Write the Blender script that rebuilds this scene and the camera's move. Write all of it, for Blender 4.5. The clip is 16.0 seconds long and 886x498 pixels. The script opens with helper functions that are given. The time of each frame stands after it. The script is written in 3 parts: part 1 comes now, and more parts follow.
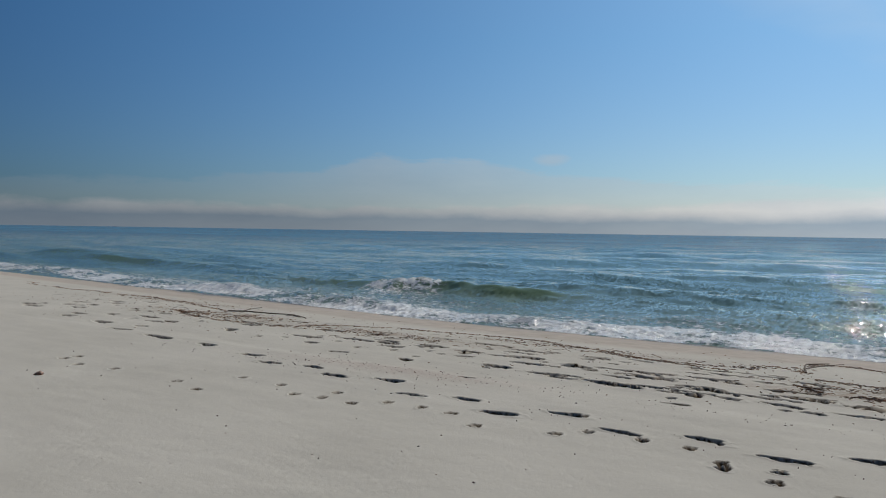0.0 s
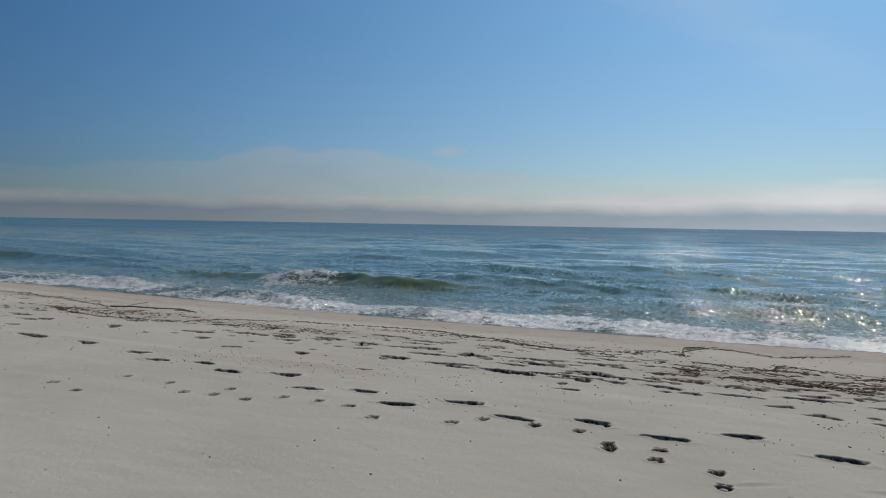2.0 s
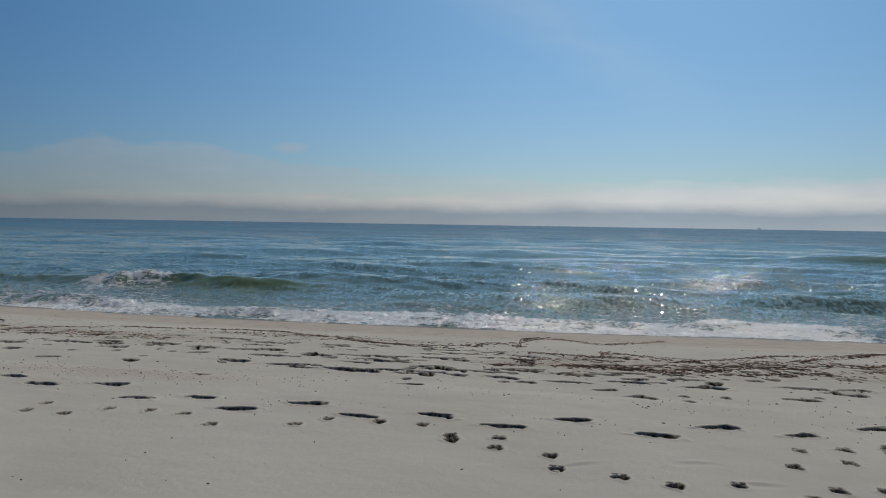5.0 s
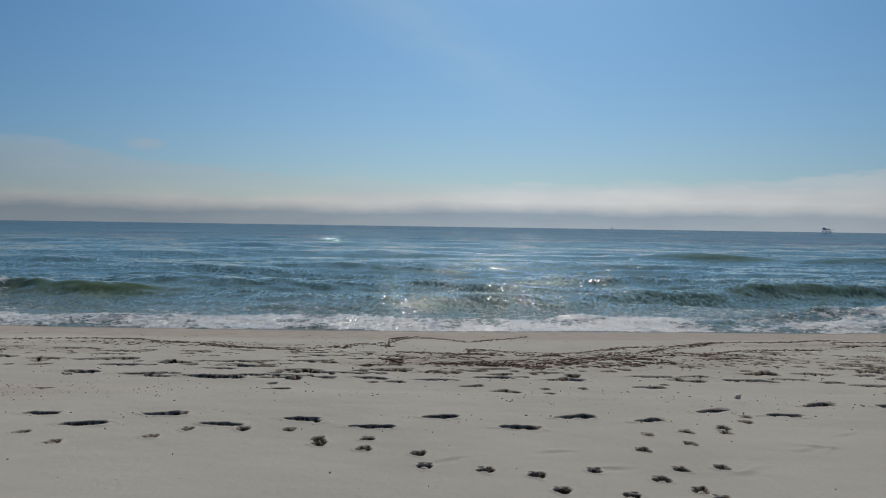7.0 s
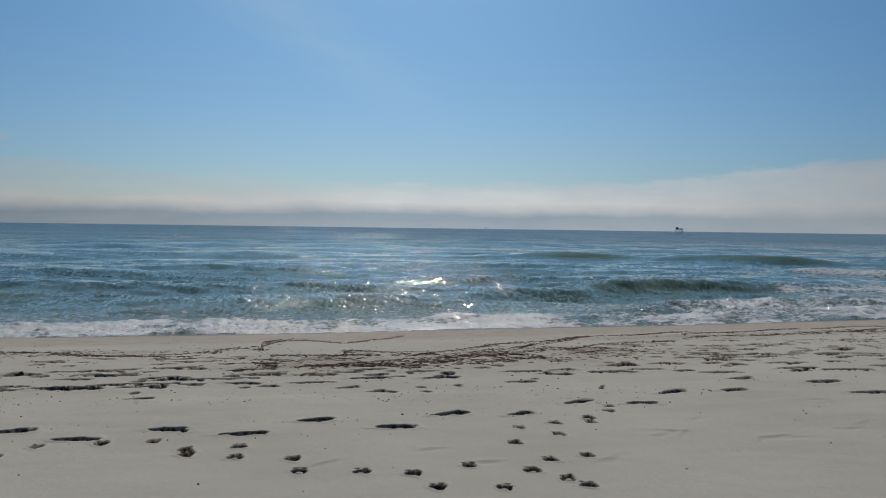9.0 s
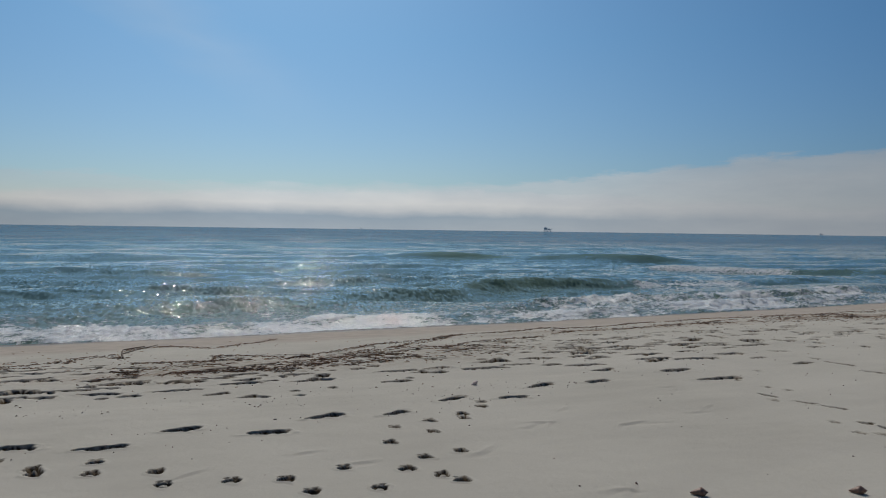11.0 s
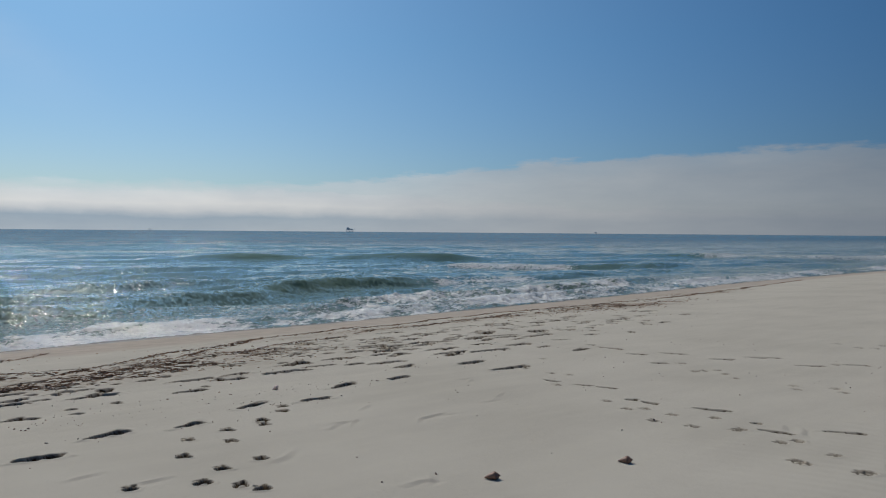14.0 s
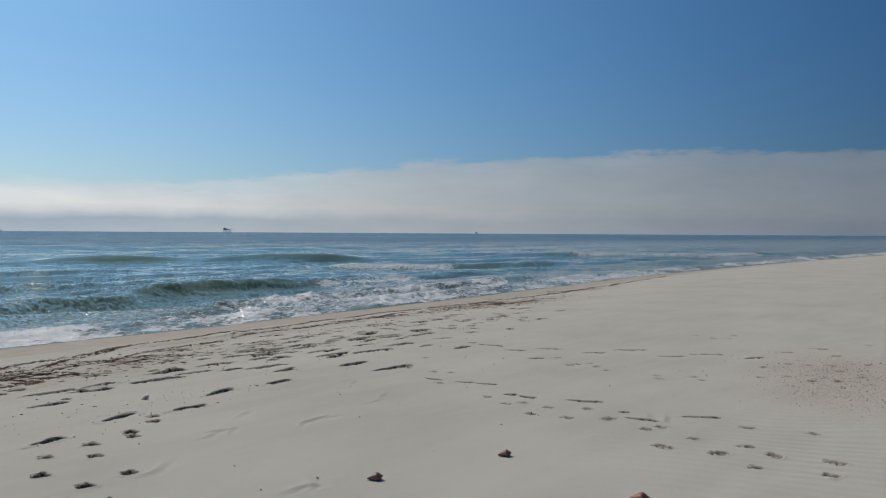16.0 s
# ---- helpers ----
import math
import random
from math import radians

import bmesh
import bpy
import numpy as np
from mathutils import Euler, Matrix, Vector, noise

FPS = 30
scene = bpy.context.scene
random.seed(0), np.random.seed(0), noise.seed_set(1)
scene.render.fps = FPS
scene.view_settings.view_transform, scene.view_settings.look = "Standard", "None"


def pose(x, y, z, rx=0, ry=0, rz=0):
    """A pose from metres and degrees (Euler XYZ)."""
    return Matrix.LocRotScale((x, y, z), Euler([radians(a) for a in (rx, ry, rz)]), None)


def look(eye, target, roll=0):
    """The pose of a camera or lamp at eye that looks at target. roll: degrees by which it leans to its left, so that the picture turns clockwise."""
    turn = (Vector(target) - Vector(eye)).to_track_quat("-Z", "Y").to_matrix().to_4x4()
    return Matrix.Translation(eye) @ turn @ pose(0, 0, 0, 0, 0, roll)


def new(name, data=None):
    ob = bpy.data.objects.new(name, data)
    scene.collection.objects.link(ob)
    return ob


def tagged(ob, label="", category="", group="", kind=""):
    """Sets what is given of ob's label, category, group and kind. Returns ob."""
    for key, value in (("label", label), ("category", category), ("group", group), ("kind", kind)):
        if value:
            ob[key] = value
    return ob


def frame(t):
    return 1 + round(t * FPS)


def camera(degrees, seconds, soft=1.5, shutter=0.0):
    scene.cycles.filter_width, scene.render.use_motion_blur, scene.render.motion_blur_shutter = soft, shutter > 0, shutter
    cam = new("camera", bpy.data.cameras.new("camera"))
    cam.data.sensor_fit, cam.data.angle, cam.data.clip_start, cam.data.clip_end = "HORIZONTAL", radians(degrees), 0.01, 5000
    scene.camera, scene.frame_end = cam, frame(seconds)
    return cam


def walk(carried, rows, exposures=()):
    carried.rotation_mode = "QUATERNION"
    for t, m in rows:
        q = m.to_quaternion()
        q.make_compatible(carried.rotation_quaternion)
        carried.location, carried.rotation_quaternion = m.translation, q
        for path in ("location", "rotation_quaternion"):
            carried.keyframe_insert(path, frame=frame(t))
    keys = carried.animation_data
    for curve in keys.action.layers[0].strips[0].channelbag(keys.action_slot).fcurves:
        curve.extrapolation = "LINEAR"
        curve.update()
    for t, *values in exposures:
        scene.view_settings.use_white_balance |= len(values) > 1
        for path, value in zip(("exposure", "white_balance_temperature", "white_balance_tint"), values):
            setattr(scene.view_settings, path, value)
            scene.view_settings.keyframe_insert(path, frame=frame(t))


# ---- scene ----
cam = camera(64.68, 16.0, soft=1.1)

# The camera turns on a stand 1.45 m over the sand; its lens sits 6 cm before the pivot.
HEIGHT, ARM, SEA = 1.45, 0.063, -0.9


def aim(bearing, down, roll):
    b, d = radians(bearing), radians(down)
    eye = Vector((ARM * math.sin(b), ARM * math.cos(b), HEIGHT))
    return look(eye, eye + Vector((math.sin(b) * math.cos(d), math.cos(b) * math.cos(d), -math.sin(d))), roll)


# seconds, bearing from the seaward axis, tilt down, roll
PATH = [(0.0, -32.44, 1.46, 0.89), (0.5, -30.31, 1.63, 0.95), (1.0, -28.22, 1.79, 0.99), (1.5, -26.16, 1.92, 1.00),
        (2.0, -24.08, 2.03, 0.98), (2.5, -21.99, 2.10, 0.93), (3.0, -19.98, 2.14, 1.03), (3.5, -17.96, 2.15, 0.96),
        (6.0, -6.25, 1.95, 0.94), (6.5, -3.40, 1.92, 0.91), (7.0, -0.70, 1.86, 0.85), (7.5, 1.85, 1.83, 0.87),
        (8.0, 4.32, 1.79, 0.83), (8.5, 6.80, 1.77, 0.84), (9.0, 9.38, 1.72, 0.77), (11.5, 22.11, 1.52, 0.69),
        (12.0, 24.76, 1.48, 0.58), (12.5, 27.49, 1.47, 0.62), (13.0, 30.27, 1.44, 0.59), (13.5, 33.02, 1.42, 0.46),
        (14.0, 35.59, 1.39, 0.45), (14.5, 38.06, 1.39, 0.32), (15.0, 40.43, 1.36, 0.28), (15.5, 42.79, 1.36, 0.26),
        (16.0, 45.16, 1.31, 0.32)]
walk(cam, [(t, aim(b, d, r)) for t, b, d, r in PATH], [(0.0, -0.7), (3.5, -0.93), (7.0, -0.98), (12.5, -0.95), (16.0, -0.7)])

# ---- light ----
SUN_BEARING, SUN_HEIGHT = 5.0, 42.0
wd = bpy.data.worlds.new("sky")
scene.world = wd
wd.use_nodes = True
sky = wd.node_tree.nodes.new("ShaderNodeTexSky")
sky.sky_type = "NISHITA"
sky.sun_disc = False
sky.sun_elevation, sky.sun_rotation = radians(SUN_HEIGHT), radians(SUN_BEARING)
sky.altitude, sky.air_density, sky.dust_density, sky.ozone_density = 0, 1.0, 0.7, 2.5
blue = wd.node_tree.nodes.new("ShaderNodeMix")
blue.data_type, blue.blend_type = "RGBA", "MULTIPLY"
blue.inputs[0].default_value = 1.0
tone = wd.node_tree.nodes.new("ShaderNodeMix")
tone.data_type = "RGBA"
tone.inputs[6].default_value, tone.inputs[7].default_value = (0.74, 0.94, 1.14, 1), (0.60, 0.95, 1.16, 1)
wd.node_tree.links.new(tone.outputs[2], blue.inputs[7])
wd.node_tree.links.new(sky.outputs[0], blue.inputs[6])
# haze scatters forward: the air is brighter towards the sun and deepens away from it
sb, se = radians(SUN_BEARING), radians(SUN_HEIGHT)
SUN_WAY = Vector((math.sin(sb) * math.cos(se), math.cos(sb) * math.cos(se), math.sin(se)))
way = wd.node_tree.nodes.new("ShaderNodeTexCoord").outputs["Generated"]
parts = wd.node_tree.nodes.new("ShaderNodeSeparateXYZ")
wd.node_tree.links.new(way, parts.inputs[0])
lift = wd.node_tree.nodes.new("ShaderNodeMapRange")
lift.inputs["From Min"].default_value, lift.inputs["From Max"].default_value = 0.04, 0.26
wd.node_tree.links.new(parts.outputs["Z"], lift.inputs["Value"])
wd.node_tree.links.new(lift.outputs[0], tone.inputs[0])
toward = wd.node_tree.nodes.new("ShaderNodeVectorMath")
toward.operation, toward.inputs[1].default_value = "DOT_PRODUCT", SUN_WAY
wd.node_tree.links.new(way, toward.inputs[0])
haze = wd.node_tree.nodes.new("ShaderNodeMapRange")
haze.inputs["From Min"].default_value, haze.inputs["From Max"].default_value = 0.15, 0.95
haze.inputs["To Min"].default_value, haze.inputs["To Max"].default_value = 0.038, 0.126
wd.node_tree.links.new(toward.outputs["Value"], haze.inputs["Value"])
# clear air away from the sun is a deeper blue
clear_air = wd.node_tree.nodes.new("ShaderNodeMix")
clear_air.data_type, clear_air.blend_type = "RGBA", "MULTIPLY"
clear_air.inputs[7].default_value = (0.74, 0.93, 1.12, 1)
away = wd.node_tree.nodes.new("ShaderNodeMapRange")
away.inputs["From Min"].default_value, away.inputs["From Max"].default_value = 0.78, 0.30
wd.node_tree.links.new(toward.outputs["Value"], away.inputs["Value"])
wd.node_tree.links.new(away.outputs[0], clear_air.inputs[0])
wd.node_tree.links.new(blue.outputs[2], clear_air.inputs[6])
wd.node_tree.links.new(clear_air.outputs[2], wd.node_tree.nodes["Background"].inputs[0])
wd.node_tree.links.new(haze.outputs[0], wd.node_tree.nodes["Background"].inputs[1])
sun = new("sun", bpy.data.lights.new("sun", "SUN"))
sun.data.energy, sun.data.angle, sun.data.color = 3.9, radians(0.5), (1.0, 0.92, 0.80)
sun.matrix_world = look(90 * SUN_WAY, (0, 0, 0))


# ---- material helpers ----
def material(name):
    m = bpy.data.materials.new(name)
    m.use_nodes = True
    return m, m.node_tree, m.node_tree.nodes["Principled BSDF"]


def put(nt, socket, value):
    if isinstance(value, bpy.types.NodeSocket):
        nt.links.new(value, socket)
    elif isinstance(value, tuple) and len(value) == 3 and socket.type == "RGBA":
        socket.default_value = (*value, 1)
    else:
        socket.default_value = value


def place(nt, scale=(1, 1, 1)):
    n = nt.nodes.new("ShaderNodeMapping")
    n.inputs["Scale"].default_value = scale
    nt.links.new(nt.nodes.new("ShaderNodeTexCoord").outputs["Object"], n.inputs[0])
    return n.outputs[0]


def grain(nt, vec, scale, detail=3.0, rough=0.55):
    n = nt.nodes.new("ShaderNodeTexNoise")
    put(nt, n.inputs["Vector"], vec)
    n.inputs["Scale"].default_value, n.inputs["Detail"].default_value, n.inputs["Roughness"].default_value = scale, detail, rough
    return n.outputs["Fac"]


def cells(nt, vec, scale, feature="F1"):
    n = nt.nodes.new("ShaderNodeTexVoronoi")
    n.feature = feature
    put(nt, n.inputs["Vector"], vec)
    n.inputs["Scale"].default_value = scale
    return n.outputs["Distance"]


def ramp(nt, fac, *stops):
    n = nt.nodes.new("ShaderNodeValToRGB")
    put(nt, n.inputs[0], fac)
    els = n.color_ramp.elements
    while len(els) < len(stops):
        els.new(0.5)
    for e, (p, c) in zip(els, stops):
        e.position = p
        e.color = (c, c, c, 1) if isinstance(c, (int, float)) else (*c, 1)
    return n.outputs[0]


def mixed(nt, fac, a, b, how="MIX"):
    n = nt.nodes.new("ShaderNodeMix")
    n.data_type, n.blend_type = "RGBA", how
    put(nt, n.inputs[0], fac), put(nt, n.inputs[6], a), put(nt, n.inputs[7], b)
    return n.outputs[2]


def sums(nt, op, a, b=0.0, c=0.0, clamp=False):
    n = nt.nodes.new("ShaderNodeMath")
    n.operation, n.use_clamp = op, clamp
    put(nt, n.inputs[0], a), put(nt, n.inputs[1], b), put(nt, n.inputs[2], c)
    return n.outputs[0]


def field(nt, name):
    n = nt.nodes.new("ShaderNodeAttribute")
    n.attribute_name = name
    return n.outputs["Fac"]


def relief(nt, height, strength, distance, normal=None):
    n = nt.nodes.new("ShaderNodeBump")
    n.inputs["Strength"].default_value, n.inputs["Distance"].default_value = strength, distance
    put(nt, n.inputs["Height"], height)
    if normal is not None:
        put(nt, n.inputs["Normal"], normal)
    return n.outputs[0]


# ---- materials ----
def sand_material():
    m, nt, b = material("pale_sand")
    p = place(nt)
    damp = field(nt, "damp")
    wide = grain(nt, p, 0.55, 5.0)
    drift = grain(nt, place(nt, (0.5, 2.2, 1)), 1.6, 4.0)
    fine = grain(nt, p, 260.0, 2.0)
    dry = mixed(nt, ramp(nt, wide, (0.3, 0.0), (0.7, 1.0)), (0.505, 0.465, 0.388), (0.595, 0.55, 0.465))
    dry = mixed(nt, ramp(nt, drift, (0.35, 0.0), (0.7, 0.5)), dry, (0.625, 0.58, 0.485))
    dry = mixed(nt, ramp(nt, fine, (0.3, 0.25), (0.5, 0.0)), dry, (0.34, 0.30, 0.26))
    hash_mark = sums(nt, "MULTIPLY", field(nt, "hash"), ramp(nt, grain(nt, p, 45.0, 3.0, 0.7), (0.45, 0.0), (0.6, 1.0)))
    dry = mixed(nt, hash_mark, dry, (0.41, 0.28, 0.23))
    scraps = sums(nt, "MULTIPLY", field(nt, "litter"), ramp(nt, grain(nt, place(nt, (1, 1.6, 1)), 9.0, 7.0, 0.75), (0.42, 0.0), (0.58, 0.9)))
    wet_or_shade = mixed(nt, ramp(nt, grain(nt, p, 3.0, 4.0), (0.35, 0.0), (0.65, 1.0)), (0.45, 0.385, 0.315), (0.53, 0.455, 0.375))
    edge = sums(nt, "ADD", damp, sums(nt, "MULTIPLY_ADD", grain(nt, p, 1.1, 4.0), 0.5, -0.25), clamp=True)
    soaked = ramp(nt, damp, (0.86, 0.0), (0.99, 1.0))
    col = mixed(nt, ramp(nt, edge, (0.25, 0.0), (0.6, 1.0)), dry, wet_or_shade)
    col = mixed(nt, scraps, col, (0.25, 0.16, 0.10))
    # prints go near-black: their shade is put into the sand's colour
    col = mixed(nt, field(nt, "print_shade"), col, (0.064, 0.036, 0.013))
    col = mixed(nt, soaked, col, (0.24, 0.19, 0.14))
    put(nt, b.inputs["Base Color"], col)
    put(nt, b.inputs["Roughness"], ramp(nt, soaked, (0.0, 0.93), (1.0, 0.25)))
    b.inputs["Specular IOR Level"].default_value = 0.06
    lumps = relief(nt, grain(nt, p, 16.0, 5.0, 0.6), 0.2, 0.02)
    put(nt, b.inputs["Normal"], relief(nt, fine, 0.35, 0.003, lumps))
    return m


def ruffled(nt, parts):
    """The normal, tilted at random by wavelets of several sizes: (noise colour, tilt sideways, tilt shoreward)."""
    n = nt.nodes.new("ShaderNodeNewGeometry").outputs["Normal"]
    for vec, scale, detail, tx, ty in parts:
        t = nt.nodes.new("ShaderNodeTexNoise")
        put(nt, t.inputs["Vector"], vec)
        t.inputs["Scale"].default_value, t.inputs["Detail"].default_value, t.inputs["Roughness"].default_value = scale, detail, 0.62
        mid = nt.nodes.new("ShaderNodeVectorMath")
        mid.operation = "SUBTRACT"
        nt.links.new(t.outputs["Color"], mid.inputs[0])
        mid.inputs[1].default_value = (0.5, 0.5, 0.5)
        lean = nt.nodes.new("ShaderNodeCombineXYZ")
        put(nt, lean.inputs[0], tx), put(nt, lean.inputs[1], ty)
        add = nt.nodes.new("ShaderNodeVectorMath")
        add.operation = "MULTIPLY_ADD"
        nt.links.new(mid.outputs[0], add.inputs[0])
        nt.links.new(lean.outputs[0], add.inputs[1])
        nt.links.new(n, add.inputs[2])
        n = add.outputs[0]
    unit = nt.nodes.new("ShaderNodeVectorMath")
    unit.operation = "NORMALIZE"
    nt.links.new(n, unit.inputs[0])
    return unit.outputs[0]


def water_material():
    m, nt, b = material("sea_water")
    p = place(nt)
    foam, shallow, wide, face, offing = (field(nt, k) for k in ("foam", "shallow", "wide", "face", "offing"))
    deep = mixed(nt, ramp(nt, grain(nt, place(nt, (0.008, 0.04, 1)), 1.0, 3.0), (0.35, 0.0), (0.65, 1.0)), (0.098, 0.192, 0.182), (0.138, 0.245, 0.222))
    near = mixed(nt, ramp(nt, grain(nt, p, 0.3, 4.0), (0.35, 0.0), (0.65, 1.0)), (0.180, 0.240, 0.180), (0.235, 0.285, 0.205))
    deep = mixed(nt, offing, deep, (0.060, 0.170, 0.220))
    body = mixed(nt, shallow, deep, near)
    body = mixed(nt, sums(nt, "MULTIPLY", face, 0.85), body, (0.130, 0.190, 0.065))
    lace = cells(nt, place(nt, (0.8, 1.5, 1)), 4.2, "DISTANCE_TO_EDGE")
    fleck = grain(nt, place(nt, (0.7, 1.2, 1)), 5.0, 10.0, 0.74)
    net = sums(nt, "ADD", ramp(nt, lace, (0.0, 0.30), (0.14, 0.0)), sums(nt, "MULTIPLY_ADD", fleck, 3.0, -1.35))
    cover = ramp(nt, sums(nt, "MULTIPLY_ADD", net, 0.62, sums(nt, "SUBTRACT", foam, 0.42)), (0.12, 0.0), (0.27, 1.0))
    white = mixed(nt, ramp(nt, grain(nt, p, 14.0, 5.0, 0.7), (0.35, 0.0), (0.6, 1.0)), (0.86, 0.83, 0.76), (0.98, 0.95, 0.87))
    put(nt, b.inputs["Base Color"], mixed(nt, cover, body, white))
    put(nt, b.inputs["Roughness"], ramp(nt, cover, (0.0, 0.05), (0.6, 0.16)))
    b.inputs["IOR"].default_value = 1.33
    put(nt, b.inputs["Specular IOR Level"], 0.5)
    # long low undulations, short chop, and ripples that stand in ruffled patches between slick ones
    gust = ramp(nt, grain(nt, place(nt, (0.07, 0.32, 1)), 1.0, 5.0, 0.6), (0.42, 0.0), (0.58, 1.0))
    ripple = sums(nt, "ADD", sums(nt, "MULTIPLY_ADD", gust, 0.95, sums(nt, "MULTIPLY_ADD", shallow, 0.62, 0.22)), sums(nt, "MULTIPLY", offing, 2.0))
    ripple = sums(nt, "MULTIPLY", ripple, sums(nt, "MULTIPLY_ADD", face, -0.92, 1.0))
    chop = ruffled(nt, ((place(nt, (0.10, 0.5, 1)), 1.0, 6.0, 0.10, sums(nt, "MULTIPLY_ADD", wide, 0.75, 0.16)),
                        (place(nt, (0.8, 2.0, 1)), 1.5, 4.0, sums(nt, "MULTIPLY_ADD", wide, 0.3, 0.22), sums(nt, "MULTIPLY_ADD", wide, 0.5, 0.40)),
                        (place(nt, (1.2, 0.6, 1)), 8.0, 2.0, sums(nt, "MULTIPLY", ripple, 1.5), sums(nt, "MULTIPLY", ripple, 1.35))))
    put(nt, b.inputs["Normal"], relief(nt, sums(nt, "MULTIPLY", cover, grain(nt, p, 7.0, 8.0, 0.8)), 1.0, 0.03, chop))
    # far out the wavelets are finer than the net; the blue sky they mirror is painted as diffuse colour
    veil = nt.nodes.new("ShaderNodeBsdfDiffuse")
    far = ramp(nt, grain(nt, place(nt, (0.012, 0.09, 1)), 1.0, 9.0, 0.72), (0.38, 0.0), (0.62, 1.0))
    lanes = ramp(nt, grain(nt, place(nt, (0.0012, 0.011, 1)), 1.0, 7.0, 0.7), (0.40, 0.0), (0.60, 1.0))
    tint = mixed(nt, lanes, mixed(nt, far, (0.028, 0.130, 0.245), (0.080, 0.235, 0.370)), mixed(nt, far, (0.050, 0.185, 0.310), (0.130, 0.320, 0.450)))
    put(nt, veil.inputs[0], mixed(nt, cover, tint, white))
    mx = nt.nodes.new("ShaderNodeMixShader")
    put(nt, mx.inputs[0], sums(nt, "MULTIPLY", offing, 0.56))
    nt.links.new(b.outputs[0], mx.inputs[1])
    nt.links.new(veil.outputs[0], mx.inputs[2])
    nt.links.new(mx.outputs[0], nt.nodes["Material Output"].inputs[0])
    return m


def cloud_material():
    m, nt, b = material("cloud_bank")
    nt.nodes.remove(b)
    az, el = field(nt, "azimuth"), field(nt, "height")

    def spread(tall):
        join = nt.nodes.new("ShaderNodeCombineXYZ")
        put(nt, join.inputs[0], az), put(nt, join.inputs[1], sums(nt, "MULTIPLY", el, tall))
        return join.outputs[0]
    v, puff = spread(4.0), spread(2.2)
    # along the bearing from -90 to 90: the upper edge of the high veil, in degrees divided by ten, and how dense it is
    a01 = sums(nt, "MULTIPLY_ADD", az, 1 / 180, 0.5, clamp=True)
    top = ramp(nt, a01, (0.0, 0.30), (0.20, 0.38), (0.255, 0.47), (0.29, 0.61), (0.335, 0.60), (0.36, 0.50), (0.42, 0.42), (0.5, 0.37), (0.60, 0.36),
               (0.68, 0.47), (0.74, 0.58), (0.83, 0.66), (0.94, 0.62))
    solid = ramp(nt, a01, (0.0, 0.16), (0.22, 0.24), (0.29, 0.52), (0.36, 0.46), (0.45, 0.42), (0.6, 0.62), (0.7, 0.86), (0.9, 0.90))
    wisp = grain(nt, v, 0.22, 6.0, 0.62)
    ragged = sums(nt, "MULTIPLY_ADD", wisp, 2.2, -1.1)
    over = sums(nt, "SUBTRACT", sums(nt, "MULTIPLY_ADD", top, 10.0, ragged), el)
    edge = ramp(nt, sums(nt, "MULTIPLY", over, 0.5), (0.0, 0.0), (0.22, 0.8), (1.0, 1.0))
    upper = sums(nt, "MULTIPLY", edge, solid)
    # the low bank: a grey underside with a bright, heaped crest
    heap = sums(nt, "MULTIPLY_ADD", grain(nt, puff, 0.16, 6.0, 0.6), 1.9, -0.95)
    crest = ramp(nt, a01, (0.0, 0.165), (0.3, 0.185), (0.42, 0.235), (0.55, 0.31), (0.66, 0.33), (0.76, 0.24), (0.9, 0.21))
    below = sums(nt, "SUBTRACT", sums(nt, "MULTIPLY_ADD", crest, 10.0, heap), el)
    low = ramp(nt, sums(nt, "MULTIPLY_ADD", below, 0.5, 0.5), (0.22, 0.0), (0.62, 0.86), (0.9, 1.0))
    # one small puff by itself above the veil
    off_a = sums(nt, "MULTIPLY", sums(nt, "ADD", az, 23.7), 0.62)
    off_e = sums(nt, "MULTIPLY", sums(nt, "SUBTRACT", el, 5.9), 1.7)
    around = sums(nt, "ADD", sums(nt, "MULTIPLY", off_a, off_a), sums(nt, "MULTIPLY", off_e, off_e))
    tuft = ramp(nt, sums(nt, "ADD", around, sums(nt, "MULTIPLY_ADD", wisp, 2.0, -1.0)), (0.0, 0.42), (1.0, 0.0))
    thick = sums(nt, "MAXIMUM", sums(nt, "MAXIMUM", upper, tuft), low, clamp=True)
    # a thin streak of high cloud
    bend = sums(nt, "SUBTRACT", el, sums(nt, "MULTIPLY_ADD", az, -0.52, 14.2))
    soft = sums(nt, "MULTIPLY_ADD", grain(nt, v, 0.08, 4.0), 5.0, -2.5)
    streak = ramp(nt, sums(nt, "ABSOLUTE", sums(nt, "MULTIPLY", sums(nt, "ADD", bend, soft), 0.25)), (0.0, 0.16), (0.8, 0.0))
    streak = sums(nt, "MULTIPLY", streak, ramp(nt, a01, (0.40, 0.0), (0.44, 1.0), (0.50, 0.9), (0.56, 0.0)))
    roll = sums(nt, "MULTIPLY_ADD", grain(nt, puff, 0.11, 6.0, 0.6), 0.9, -0.45)
    deep = sums(nt, "ADD", sums(nt, "MULTIPLY", el, 0.1), sums(nt, "MULTIPLY", roll, 0.16))
    shade = ramp(nt, deep, (0.0, (0.50, 0.57, 0.63)), (0.095, (0.43, 0.52, 0.60)), (0.15, (0.70, 0.73, 0.75)), (0.20, (0.86, 0.87, 0.86)),
                 (0.32, (0.79, 0.84, 0.88)), (0.6, (0.80, 0.87, 0.93)))
    shade = mixed(nt, ramp(nt, a01, (0.62, 0.0), (0.75, 0.75)), shade, (0.72, 0.755, 0.78))
    shade = mixed(nt, 1.0, shade, ramp(nt, a01, (0.10, (0.52, 0.56, 0.62)), (0.30, (0.82, 0.84, 0.86)), (0.42, 1.0), (0.66, 1.0), (0.80, (0.70, 0.72, 0.75)), (0.92, (0.40, 0.44, 0.50))), "MULTIPLY")
